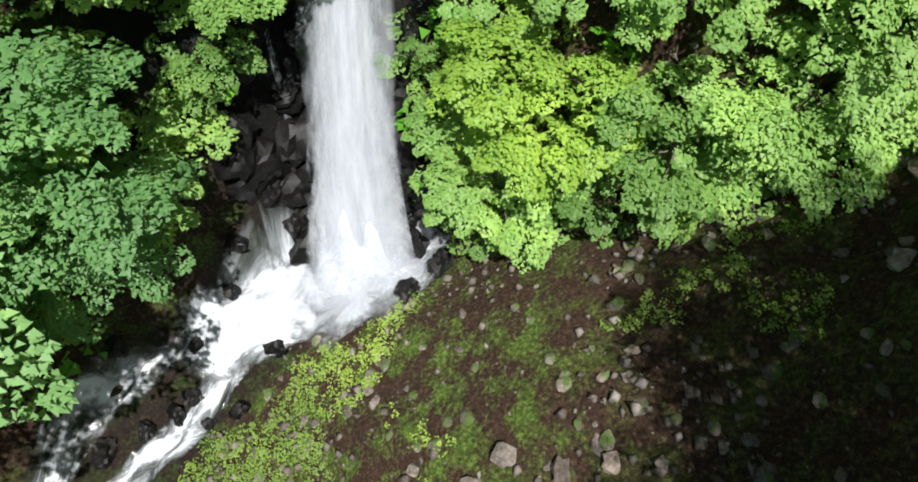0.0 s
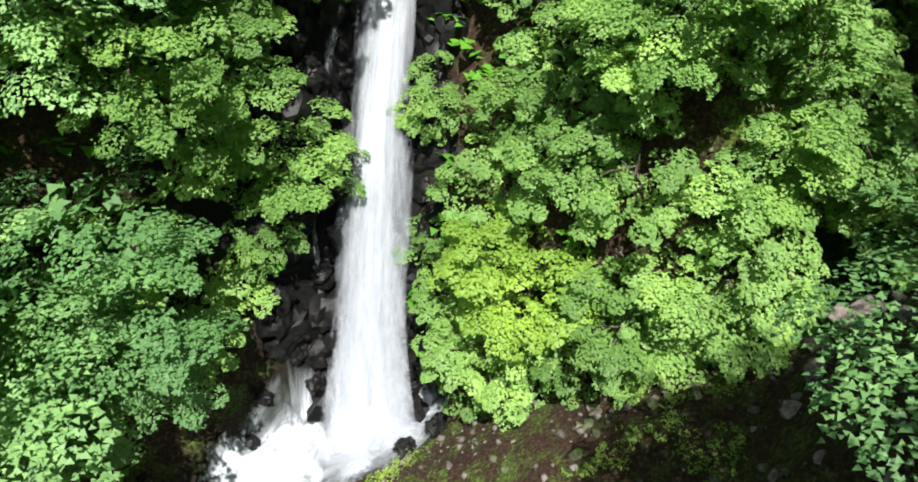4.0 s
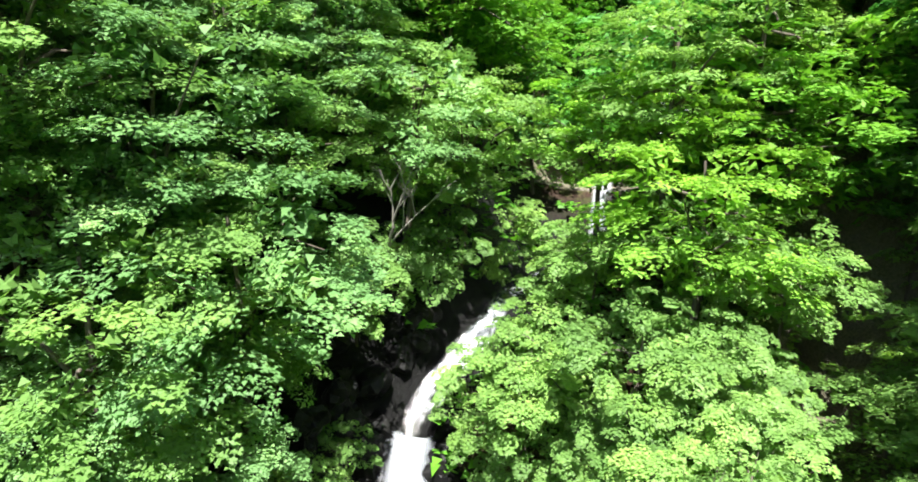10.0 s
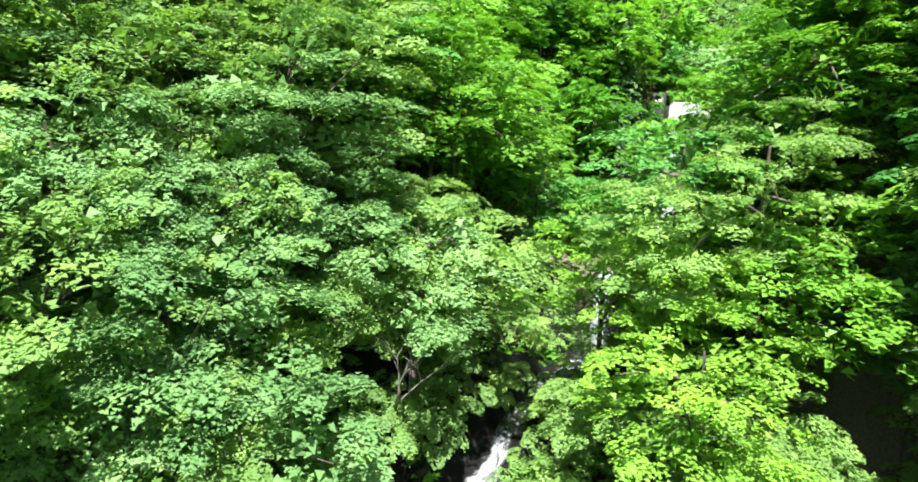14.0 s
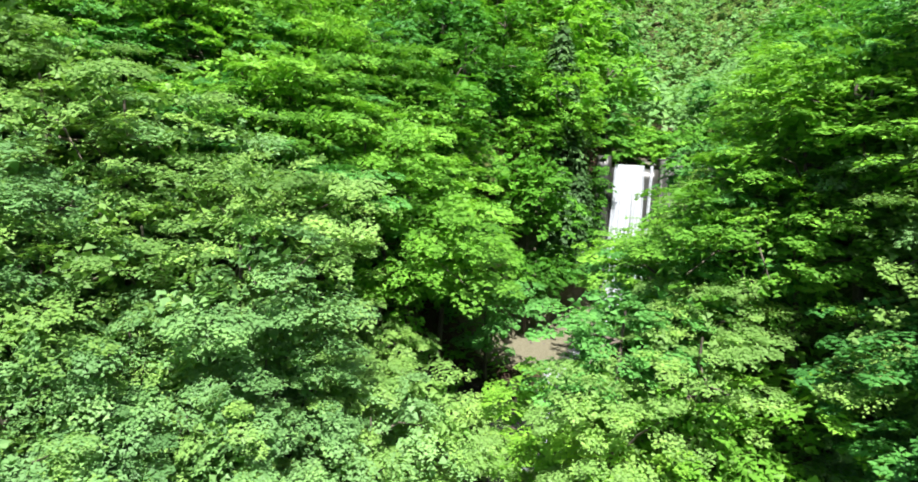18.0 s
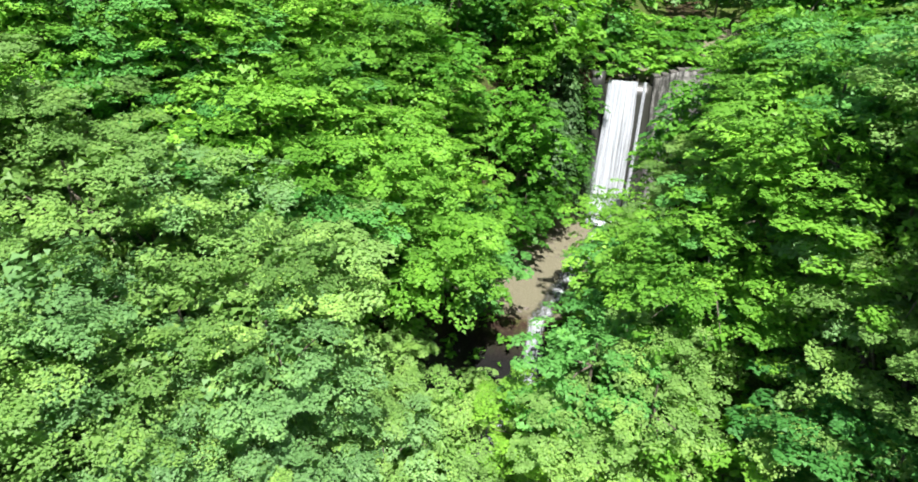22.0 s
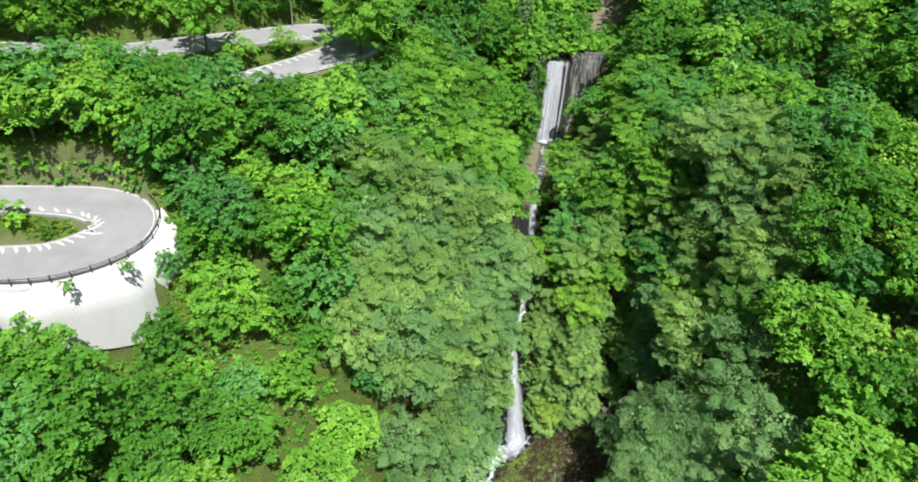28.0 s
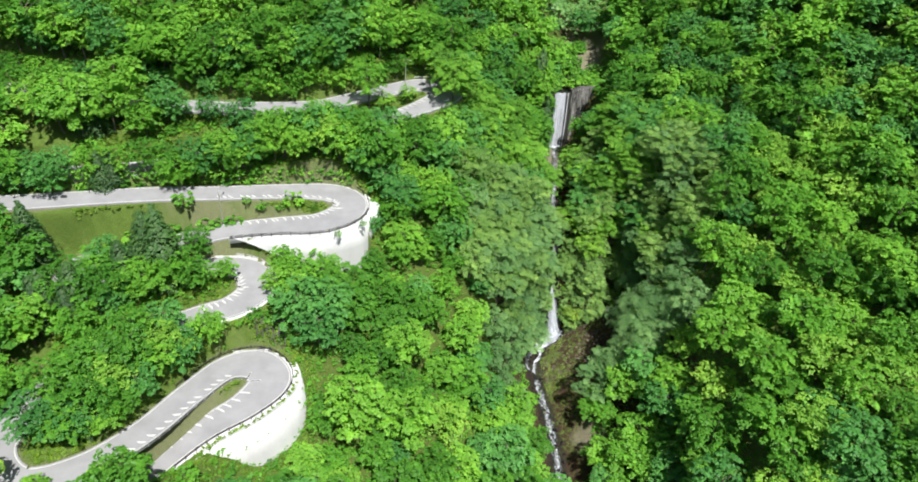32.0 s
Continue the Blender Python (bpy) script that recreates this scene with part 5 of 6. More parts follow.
# stretches of road (by knot) and walls that trees leave clear for the high camera
SEEN_KNOTS = [6, 7, 8, 9, 10, 11, 12, 17, 23, 24, 25, 26, 27, 28, 29, 30, 31, 39, 40, 41, 48, 49, 50, 51, 52, 53, 54, 55]
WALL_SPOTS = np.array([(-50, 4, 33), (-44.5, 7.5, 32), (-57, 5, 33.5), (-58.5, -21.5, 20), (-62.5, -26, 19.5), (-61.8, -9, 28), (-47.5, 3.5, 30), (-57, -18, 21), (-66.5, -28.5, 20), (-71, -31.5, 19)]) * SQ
CAMERA_EYES = np.array([(-36, -62, 88), (-51, -90, 104)]) * SQ
views = [(np.array(a, float) * SQ, np.array(b, float) * SQ, r * SQ, 0.78) for a, b, r in CAMERA_SIGHTS]
for eye in CAMERA_EYES:
    for k in SEEN_KNOTS:
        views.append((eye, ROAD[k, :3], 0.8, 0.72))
        if k + 1 in SEEN_KNOTS:
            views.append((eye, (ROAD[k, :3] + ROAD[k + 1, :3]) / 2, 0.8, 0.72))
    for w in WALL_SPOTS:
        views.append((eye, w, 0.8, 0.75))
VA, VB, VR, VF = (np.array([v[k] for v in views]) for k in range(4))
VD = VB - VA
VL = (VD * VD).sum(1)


def blocks_camera_view(p, r):
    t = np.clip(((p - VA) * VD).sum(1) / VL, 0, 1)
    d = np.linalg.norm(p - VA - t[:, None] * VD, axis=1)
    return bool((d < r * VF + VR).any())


plants = random.Random(21)


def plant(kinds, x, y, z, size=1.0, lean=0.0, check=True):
    """Stands at (x, y) the first of the given kinds that leaves the camera's views open."""
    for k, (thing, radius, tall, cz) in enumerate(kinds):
        if check and blocks_camera_view(np.array([x, y, z + cz * size]), radius * size):
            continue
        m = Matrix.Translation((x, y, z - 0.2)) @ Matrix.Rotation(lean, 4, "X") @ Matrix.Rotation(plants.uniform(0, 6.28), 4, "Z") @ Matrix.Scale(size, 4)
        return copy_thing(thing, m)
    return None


def scatter(x0, x1, y0, y1, gap, rng):
    """A jittered, staggered grid of spots."""
    xs, ys = [], []
    k = 0
    y = y0
    while y < y1:
        x = x0 + (gap / 2 if k % 2 else 0)
        while x < x1:
            xs.append(x + rng.uniform(-0.32, 0.32) * gap)
            ys.append(y + rng.uniform(-0.32, 0.32) * gap)
            x += gap
        y += gap * 0.87
        k += 1
    return np.array(xs), np.array(ys)


def bare(x, y):
    """Places without trees: brook, talus, gravel, dam."""
    u, v = x / SQ, y / SQ
    d = u - np.interp(y, BROOK[:, 0], BROOK[:, 1]) / SQ
    b = (v > -24) & (v < 9.3) & (d > -2.4) & (u < np.interp(v, [-24, -8, -2, 1], [-4.0, 0.0, 5.0, 8.2]))
    b |= (v >= 9.3) & (v < 18) & (d > -2.4) & (d < 0.9)
    b |= (v >= 18) & (v < 39) & (np.abs(d) < 1.2)
    b |= (v >= 39) & (v < 60.5) & (d > -5.4) & (d < 1.2)
    b |= (v >= 60) & (v < 66.5) & (u > 8.4) & (u < 24.5)
    b |= (v >= 66.5) & (v < 76) & (d > -2.0) & (d < 3.5)
    b |= (v >= 76) & (v < 92) & (d > np.interp(v, [76, 92], [-1, 3])) & (d < 10.5)
    b |= np.hypot(u - 12.4, (v - 20.5) * 0.8) < 2.2
    b |= (v > -1) & (v < 9.3) & (u >= 8) & (u < 12.5)
    gd, _ = near_line(np.asarray(x, float), np.asarray(y, float), GULLY, GULLY[:, 2:3])
    b |= (gd < 2.4) & (v > 9)
    return b | ((v < -24) & (np.abs(d) < 2.5))


def road_gap(x, y):
    d, v = near_line(x, y, ROAD_LINE, ROAD_LINE[:, 2:4])
    return d - v[:, 1]


def in_hero(x, y):
    return (x > -24 * SQ) & (x < 25 * SQ) & (y > 5 * SQ) & (y < 44 * SQ)


xs, ys = scatter(-24 * SQ, 25 * SQ, 5 * SQ, 44 * SQ, 3.8, plants)
zs, skip = height(xs, ys), bare(xs, ys)
for x, y, z, no in zip(xs, ys, zs, skip):
    if no:
        continue
    steep = 5 < y / SQ < 19 and -13 * SQ < x < 10 * SQ
    if steep:
        kinds = plants.sample(small_kinds[:2], 2) + small_kinds[2:]
        if x < -6.5 * SQ:
            kinds = [near_kinds[plants.choice((2, 3, 3))], cool_small] + kinds
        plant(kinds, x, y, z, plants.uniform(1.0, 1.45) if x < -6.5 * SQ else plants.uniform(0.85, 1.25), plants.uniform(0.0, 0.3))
    else:
        kinds = plants.sample(near_kinds if y < 25 * SQ else mid_kinds, 3)[:2] + plants.sample(small_kinds, 3)
        lo, hi = (1.15, 1.6) if x < -4 else (0.9, 1.3) if x < 13 else (1.2, 1.6)
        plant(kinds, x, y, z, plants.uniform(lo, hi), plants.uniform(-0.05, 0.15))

# single trees that stand out beside the fall and the dam
for kind, u, v, size, lean in ((yellow_kind, 1.5, 10.3, 1.15, 0.1), (near_kinds[2], -7.6, 13.2, 0.95, 0.3), (near_kinds[0], -9.2, 16.0, 1.0, 0.2), (near_kinds[1], -7.2, 17.0, 0.85, 0.25), (near_kinds[3], -11, 13.6, 1.0, 0.2), (near_kinds[0], -12, 16.4, 1.0, 0.2), (near_kinds[2], -6.2, 11.4, 0.75, 0.35), (small_kinds[0], 4.3, 9.3, 1.0, 0.2), (small_kinds[1], 6.2, 9.5, 1.0, 0.2), (small_kinds[1], 5.2, 11.0, 1.1, 0.1),
                               (small_kinds[0], 7.6, 10.6, 0.9, 0.2), (small_kinds[2], 3.0, 9.6, 1.2, 0.3), (small_kinds[0], 0.2, 10.4, 0.85, 0.2), (cool_small, -7.7, 8.0, 1.1, 0.2),
                               (cool_small, -9.3, 7.4, 1.2, 0.1), (cool_small, -10.2, 5.6, 1.0, 0.1), (cool_small, -8.6, 9.6, 1.3, 0.2), (bright_kind, 2.7, 23.4, 1.2, 0.0), (bright_kind, 5.2, 16.6, 1.25, 0.0), (bright_kind, 4.9, 20.0, 1.05, 0.0), (near_kinds[2], -7.4, 9.9, 0.85, 0.2), (small_kinds[0], 9.0, 11.8, 1.2, 0.1), (mid_kinds[2], 8.0, 33, 1.2, 0.0), (mid_kinds[2], 5.7, 24.0, 1.4, 0.0), (small_kinds[1], 0.5, 16.4, 1.25, 0.1), (mid_kinds[0], 9.2, 20.6, 1.4, 0.0), (mid_kinds[1], 10.3, 25.4, 1.4, 0.0), (mid_kinds[2], 12.4, 29, 1.35, 0.0), (small_kinds[1], 8.0, 17.2, 1.2, 0.1), (mid_kinds[0], 8.2, 41, 1.1, 0.0),
                               (near_kinds[3], -7.2, 11.6, 0.8, 0.2), (near_kinds[2], -8.8, 12.8, 0.85, 0.2), (near_kinds[3], -10.4, 11.0, 0.9, 0.2), (near_kinds[0], -6.7, 14.2, 0.75, 0.2),
                               (near_kinds[3], -9.6, 14.8, 0.9, 0.2), (near_kinds[1], -12.2, 9.2, 0.9, 0.2), (near_kinds[2], -12.4, 12.4, 1.0, 0.2), (small_kinds[0], -5.4, 17.5, 1.0, 0.2),
                               (small_kinds[1], -4.8, 19.6, 1.1, 0.2), (small_kinds[0], -3.6, 21.6, 1.1, 0.1), (near_kinds[0], -6.6, 20.6, 0.9, 0.1), (small_kinds[2], -5.2, 15.4, 1.0, 0.3), (cool_small, 11.4, 6.6, 1.25, 0.1), (cool_small, 12.4, 8.6, 1.3, 0.1), (small_kinds[1], 10.9, 9.8, 1.2, 0.1)):
    plant([kind], u * SQ, v * SQ, height_at(u * SQ, v * SQ), size, lean, False)
for u, v, size in ((1.2, 57.0, 0.85), (-0.8, 59.6, 0.9), (2.2, 60.4, 0.85), (-2.6, 57.4, 0.9), (0.4, 54.0, 0.85), (5.3, 58.4, 0.9), (3.8, 55.0, 0.85), (6.6, 60.2, 0.75), (6.2, 58.9, 0.8), (7.2, 62.4, 0.9), (2.5, 51.5, 0.9), (1.6, 47.5, 0.85), (4.4, 61.8, 1.0)):
    plant([plants.choice(hill_kinds)], u * SQ, v * SQ, height_at(u * SQ, v * SQ), size, 0.0, False)

# tall trees on the south-east slope, whose shade falls on the talus, and three on the west bank
for x, y, size in ((8.6, 0.3, 1.15), (11.2, -4.5, 1.7), (9.8, -8.6, 1.7), (10.8, 1.6, 0.9), (-10.6, 11.6, 1.0), (-13.8, 12.2, 1.05), (-15.6, 15.2, 1.2)):
    plant([fine_kind], x, y, height_at(x, y), size, 0.0, False)
# added for their shade, on the talus and on the west bank's trees
for u, v, size in ((10.9, -5.0, 1.45), (8.0, -7.2, 1.55), (5.2, -8.0, 1.3), (-13.6, 4.4, 1.3), (-15.2, 8.2, 1.3), (11.6, -6.6, 1.2)):
    plant([fine_kind], u * SQ, v * SQ, height_at(u * SQ, v * SQ), size * 1.15, 0.0, False)
for u, v, size in ((10.6, 15.2, 1.1), (14.6, 17.8, 1.2), (17.4, 19.6, 1.2), (12.6, 14.4, 1.1)):
    plant([plants.choice(near_kinds)], u * SQ, v * SQ, height_at(u * SQ, v * SQ), size, -0.1, False)
for x, y, size in ((16.6, 26.2, 1.7), (18.4, 29.8, 1.7), (18.6, 22.6, 1.4), (15.4, 31.0, 1.5), (20.5, 26.5, 1.5), (19.0, 18.5, 1.4), (19.6, 13.0, 1.4)):
    plant([plants.choice(mid_kinds)], x, y, height_at(x, y), size, -0.1, False)
for k in range(34):
    y = plants.uniform(10.5, 27)
    x = np.interp(y, GULLY[:, 1], GULLY[:, 0]) + plants.uniform(2.2, 5.5)
    plant([plants.choice((small_kinds[2], cool_small, small_kinds[0]))], x, y, height_at(x, y), plants.uniform(0.9, 1.4), 0.0, False)
# trees between the road arms, which hide the bends on the hill side
def tree_row(k0, k1, side, off, every, lo, hi):
    """Trees along one side of the road from one knot to another."""
    last = None
    for i in range(int(k0 * 12), int(k1 * 12)):
        p = FINE[i]
        if last is not None and np.hypot(*(p[:2] - last)) < every:
            continue
        last = p[:2]
        q = p[:2] + SIDE[i] * side * (p[3] + off + plants.uniform(-0.4, 0.6))
        plant([plants.choice(hill_kinds)], q[0], q[1], height_at(q[0], q[1]), plants.uniform(lo, hi), 0.0, False)


tree_row(10.6, 12.8, 1, 3.0, 4.2, 0.75, 0.9)
tree_row(12.9, 16.75, 1, 1.9, 3.6, 0.95, 1.15)
tree_row(20.8, 26.6, 1, 2.0, 4.2, 0.75, 1.0)
tree_row(47.2, 50.3, 1, 1.9, 4.2, 0.75, 0.95)
tree_row(17.6, 20.5, 1, 2.4, 4.5, 0.8, 1.0)
tree_row(1.0, 5.0, -1, 2.2, 5.0, 0.7, 1.0)
tree_row(1.4, 8.4, 1, 1.3, 4.4, 0.6, 0.85)
tree_row(1.0, 9.6, 1, 3.2, 4.6, 1.05, 1.3)
tree_row(31.8, 34.2, 1, 2.0, 5.0, 0.7, 0.95)
for u, v, size in ((-76, -3.2, 1.0), (-80, -5.4, 1.05), (-73, -3.8, 0.8), (-85, -7, 1.1), (-91, -6, 1.1), (-71.6, -3.0, 0.65), (-76, -12, 0.9), (-80, -15.6, 1.1), (-84, -18.6, 1.15), (-88, -24, 1.1), (-79.5, -19.5, 1.1)):
    plant([plants.choice(hill_kinds)], u * SQ, v * SQ, height_at(u * SQ, v * SQ), size, 0.0, False)
for u, v, size in ((-56, 18.6, 1.1), (-52, 19.2, 1.15), (-48.2, 18.9, 1.1), (-60, 18.3, 1.05), (-64.4, 17.6, 1.0), (-69, 17.0, 0.95), (-44.2, 17.8, 0.95), (-54, 20.6, 1.2), (-50, 20.8, 1.05), (-46.2, 19.8, 1.0), (-43.2, 18.0, 0.95), (-58.4, 18.8, 0.9), (-48, 23.4, 1.1), (-42.4, 21.6, 1.1), (-53, 23.0, 0.9), (-40.2, 15.2, 0.95), (-38.8, 11.6, 0.9), (-62.6, 19.0, 0.8), (-88, -37.5, 1.2), (-80.6, -32.4, 0.85), (-86, -36.2, 0.9), (-79.5, -31.0, 0.75), (-82.5, -33.8, 0.9), (-79.2, -35.2, 1.1), (-84.5, -40.4, 1.1), (-33, 39.6, 0.6), (-38.4, 36.2, 0.7), (-68.2, -1.6, 0.6), (-57.5, -6.5, 0.9), (-60.2, -4.6, 0.7), (-58.4, -0.4, 0.85), (-83.5, -25, 1.1), (-81, -22.4, 1.1), (-76.4, -16.2, 0.95), (-86, -29, 0.9), (-89, -39, 1.1), (-83, -37.4, 1.1), (-97, -22, 1.1), (-86.5, 1.0, 0.8), (-73.4, -15.4, 0.7), (-94, -13, 1.1), (-88, -12.5, 1.1), (-90, -38.6, 1.35), (-94.5, -37.4, 1.35), (-86.5, -40.2, 1.3), (-98.5, -33, 1.3), (-99, -27, 1.3), (-92.5, -41, 1.3)):
    plant([plants.choice(hill_kinds + [lime_kind])], u * SQ, v * SQ, height_at(u * SQ, v * SQ), size, 0.0, False)

for u, v, size in ((3.6, 10.6, 1.2), (5.2, 9.4, 1.3), (6.6, 10.2, 1.3), (7.6, 9.2, 1.0), (4.4, 12.0, 1.2), (6.0, 12.2, 1.3), (7.4, 11.8, 1.2), (2.4, 11.8, 1.2), (8.0, 13.4, 1.0), (3.2, 13.6, 1.2), (5.4, 14.0, 1.2), (0.6, 12.4, 1.1), (1.6, 14.6, 1.2)):
    plant([small_kinds[2]], u * SQ, v * SQ, height_at(u * SQ, v * SQ), size, 0.35, False)
for i in (knot(27) + 4, knot(28) + 2, knot(28) + 9):
    q = FINE[i][:2] + SIDE[i] * (FINE[i][3] + 1.6)
    plant([bush_kind], q[0], q[1], FINE[i][2] - 0.3, 0.5, 0.0, False)

for u, v, size in ((-57, 10.9, 1.3), (-62.4, 10.4, 0.8), (-67.5, 10.2, 1.2), (-70, 9.9, 1.1), (-72, 9.6, 1.4), (-75, 9.2, 1.3), (-78, 8.6, 1.5), (-81, 8.0, 1.6), (-84.5, 7.2, 1.7), (-53.6, 10.6, 0.45), (-65, 10.6, 0.6), (-59.4, 10.2, 0.6)):
    plant([bush_kind], u * SQ, v * SQ, height_at(u * SQ, v * SQ), size, 0.0, False)

# brush at the foot of the banks above the road arms
for i in range(knot(20) + 6, knot(26) + 8, 2):
    for rise in (0.2, 2.2):
        q = FINE[i][:2] + SIDE[i] * (FINE[i][3] + 0.9 + plants.uniform(-0.1, 0.5))
        plant([bush_kind], q[0], q[1], FINE[i][2] + rise + plants.uniform(-0.2, 0.6), plants.uniform(0.7, 1.1), 0.0, False)
# undergrowth that fills the steep banks beside the fall
xs, ys = scatter(-16 * SQ, 10 * SQ, 7 * SQ, 26 * SQ, 2.1, plants)
zs, skip = height(xs, ys), bare(xs, ys)
for x, y, z, no in zip(xs, ys, zs, skip):
    if not no and plants.random() < 0.8:
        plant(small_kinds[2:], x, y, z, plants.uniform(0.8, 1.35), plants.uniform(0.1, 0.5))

xs, ys = scatter(-132, 95, -66, 118, 6.3, plants)
zs, skip, gap = height(xs, ys), bare(xs, ys), road_gap(xs, ys)
hero = in_hero(xs, ys)
for x, y, z, no, g, h in zip(xs, ys, zs, skip, gap, hero):
    if no or h or g < 1.2:
        continue
    r = plants.random()
    first = lime_kind if r < (0.28 if x > 12 and y < 25 else 0.06) else pale_kind if r < 0.06 and x < -30 else plants.choice(far_kinds if y > 78 or x > 58 or x < -112 else hill_kinds)
    second = plants.choice(hill_kinds)
    if x < -95 and y < 5 and r > 0.8:
        first = plants.choice(conifer_kinds)
    if -24 < x < 20 and -14 < y < 6.5:
        first = second = near_kinds[3]
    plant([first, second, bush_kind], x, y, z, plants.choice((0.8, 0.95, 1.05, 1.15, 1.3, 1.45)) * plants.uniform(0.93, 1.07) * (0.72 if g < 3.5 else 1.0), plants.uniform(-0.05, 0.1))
for u, v, size in ((-80, 1.6, 1.4), (-77.2, -1.2, 1.45), (-83, -2.6, 1.1), (5.9, 59.2, 1.1), (4.4, 57.0, 1.15), (3.8, 61.5, 1.35), (-88, 13.5, 0.85), (-86.4, 13.9, 0.7), (-90.5, 24, 1.0), (-89, -7, 1.1), (-94, -8, 1.0), (-97, 3, 1.1), (6.9, 60.3, 0.8)):
    plant(plants.sample(conifer_kinds, 2), u * SQ, v * SQ, height_at(u * SQ, v * SQ), size, 0.0, False)
for k in range(120):
    v = plants.uniform(66.5, 90)
    d = plants.uniform(-6, 3.2) if v > 75 else plants.choice([plants.uniform(-6, -1.2), plants.uniform(2.0, 10)])
    x, y = np.interp(v * SQ, BROOK[:, 0], BROOK[:, 1]) + d * SQ, v * SQ
    plant([bush_kind], x, y, height_at(x, y), plants.uniform(0.9, 2.0), 0.0, False)
# bushes and low growth on the road verges and between the arms of the bends
xs, ys = scatter(-118, -20, -45, 62, 2.5, plants)
gap = road_gap(xs, ys)
keep = (gap > 0.9) & (gap < 7.5)
xs, ys, gap = xs[keep], ys[keep], gap[keep]
for x, y, z, g in zip(xs, ys, height(xs, ys), gap):
    if plants.random() < 0.16:
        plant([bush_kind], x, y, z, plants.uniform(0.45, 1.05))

# ---------------------------------------------------------------- far woods
def far_woods():
    rng = np.random.RandomState(77)
    pieces = []
    spots = []
    for x0, x1, y0, y1, gap in ((-150, 230, 100, 330, 7.5), (-200, 330, 330, 620, 12.0), (-300, -128, -120, 110, 9.0), (90, 300, -120, 110, 9.0), (-128, 95, -160, -62, 8.0)):
        px, py = scatter(x0, x1, y0, y1, gap, plants)
        m = ~bare(px, py) & ~((px > -132) & (px < 95) & (py > -66) & (py < 118))
        spots.append(np.stack([px[m], py[m], np.full(m.sum(), gap)], -1))
    s = np.concatenate(spots)
    s = s[road_gap(s[:, 0], s[:, 1]) > 2]
    z = height(s[:, 0], s[:, 1], False)
    n, per = len(s), 32
    size = s[:, 2] * rng.uniform(0.5, 0.72, n)
    d = rng.normal(0, 1, (n, per, 3))
    d[..., 2] = np.abs(d[..., 2]) - 0.15
    d /= np.linalg.norm(d, axis=2)[..., None]
    c = np.stack([s[:, 0], s[:, 1], z + size * 0.9], -1)[:, None] + d * size[:, None, None] * np.array([1, 1, 0.95]) * rng.uniform(0.8, 1.1, (n, per, 1))
    c = c.reshape(-1, 3)
    d = d.reshape(-1, 3)
    out = d * [1, 1, 0.2]
    out /= np.linalg.norm(out, axis=1)[:, None] + 1e-9
    up = 1.5 * d + [0, -0.5, 0.5]
    up -= out * (up * out).sum(1)[:, None]
    up /= np.linalg.norm(up, axis=1)[:, None]
    ln = np.repeat(size, per) * 0.5
    v, f = leaf_fans(rng, c, out, up, ln, ln * 0.8, 5, 1.0, 0.4, 3)
    k = np.repeat(np.repeat(size, per), 5 * 3)[:, None] * 0.25
    m = v.reshape(-1, 3, 3).mean(1).repeat(3, 0)
    v = m + (v - m) * k
    return tagged(new("far_woods", mesh_of("far_woods", v, f, LEAF_HAZED)), "dense green broadleaf woods on distant slopes", "woods", kind="stuff")


far_woods()


# ---------------------------------------------------------------- rocks and stones
def rock_mesh(name, seed, mat, squash=(1, 0.8, 0.6), cuts=2, angular=0.35):
    """A worn, angular boulder about one metre across."""
    rng = random.Random(seed)
    bm = bmesh.new()
    bmesh.ops.create_icosphere(bm, subdivisions=cuts, radius=0.5)
    planes = [(Vector((rng.gauss(0, 1), rng.gauss(0, 1), rng.gauss(0, 1))).normalized(), rng.uniform(0.28, 0.46)) for _ in range(9)]
    for v in bm.verts:
        for n, d in planes:
            over = v.co.dot(n) - d
            if over > 0:
                v.co -= n * over * 0.92
        v.co *= 1 + angular * (0.3 * noise.noise(v.co * 3.1 + Vector((seed, 0, 0))) + 0.22 * noise.noise(v.co * 8.0 + Vector((0, seed, 0))))
        v.co = Vector(a * b for a, b in zip(v.co, squash))
    me = bpy.data.meshes.new(name)
    bm.to_mesh(me)
    bm.free()
    me.materials.append(mat)
    me.shade_smooth()
    me.set_sharp_from_angle(angle=radians(26))
    return me


stones_rng = random.Random(8)
WET_ROCKS = [rock_mesh("rock", k, STONE_WET_SHADE, (1, 0.75, 1.0), 3, 1.2) for k in range(6)]
DRY_ROCKS = [rock_mesh("stone", 10 + k, STONE, (1, 0.75, 0.45), 2, 1.0) for k in range(6)]
MOSS_ROCKS = [rock_mesh("stone", 20 + k, STONE_MOSS, (1, 0.85, 0.55), 2) for k in range(4)]


def lay(me, x, y, size, sink=0.25, parent=None, z=None, tilt=0.5):
    ob = new(me.name.split(".")[0], me)
    z = height_at(x, y) if z is None else z
    ob.matrix_world = Matrix.Translation((x, y, z + size * (0.25 - sink))) @ Euler((stones_rng.uniform(-tilt, tilt), stones_rng.uniform(-tilt, tilt), stones_rng.uniform(0, 6.3))).to_matrix().to_4x4() @ Matrix.Scale(size, 4)
    if parent:
        ob.parent = parent
    return ob


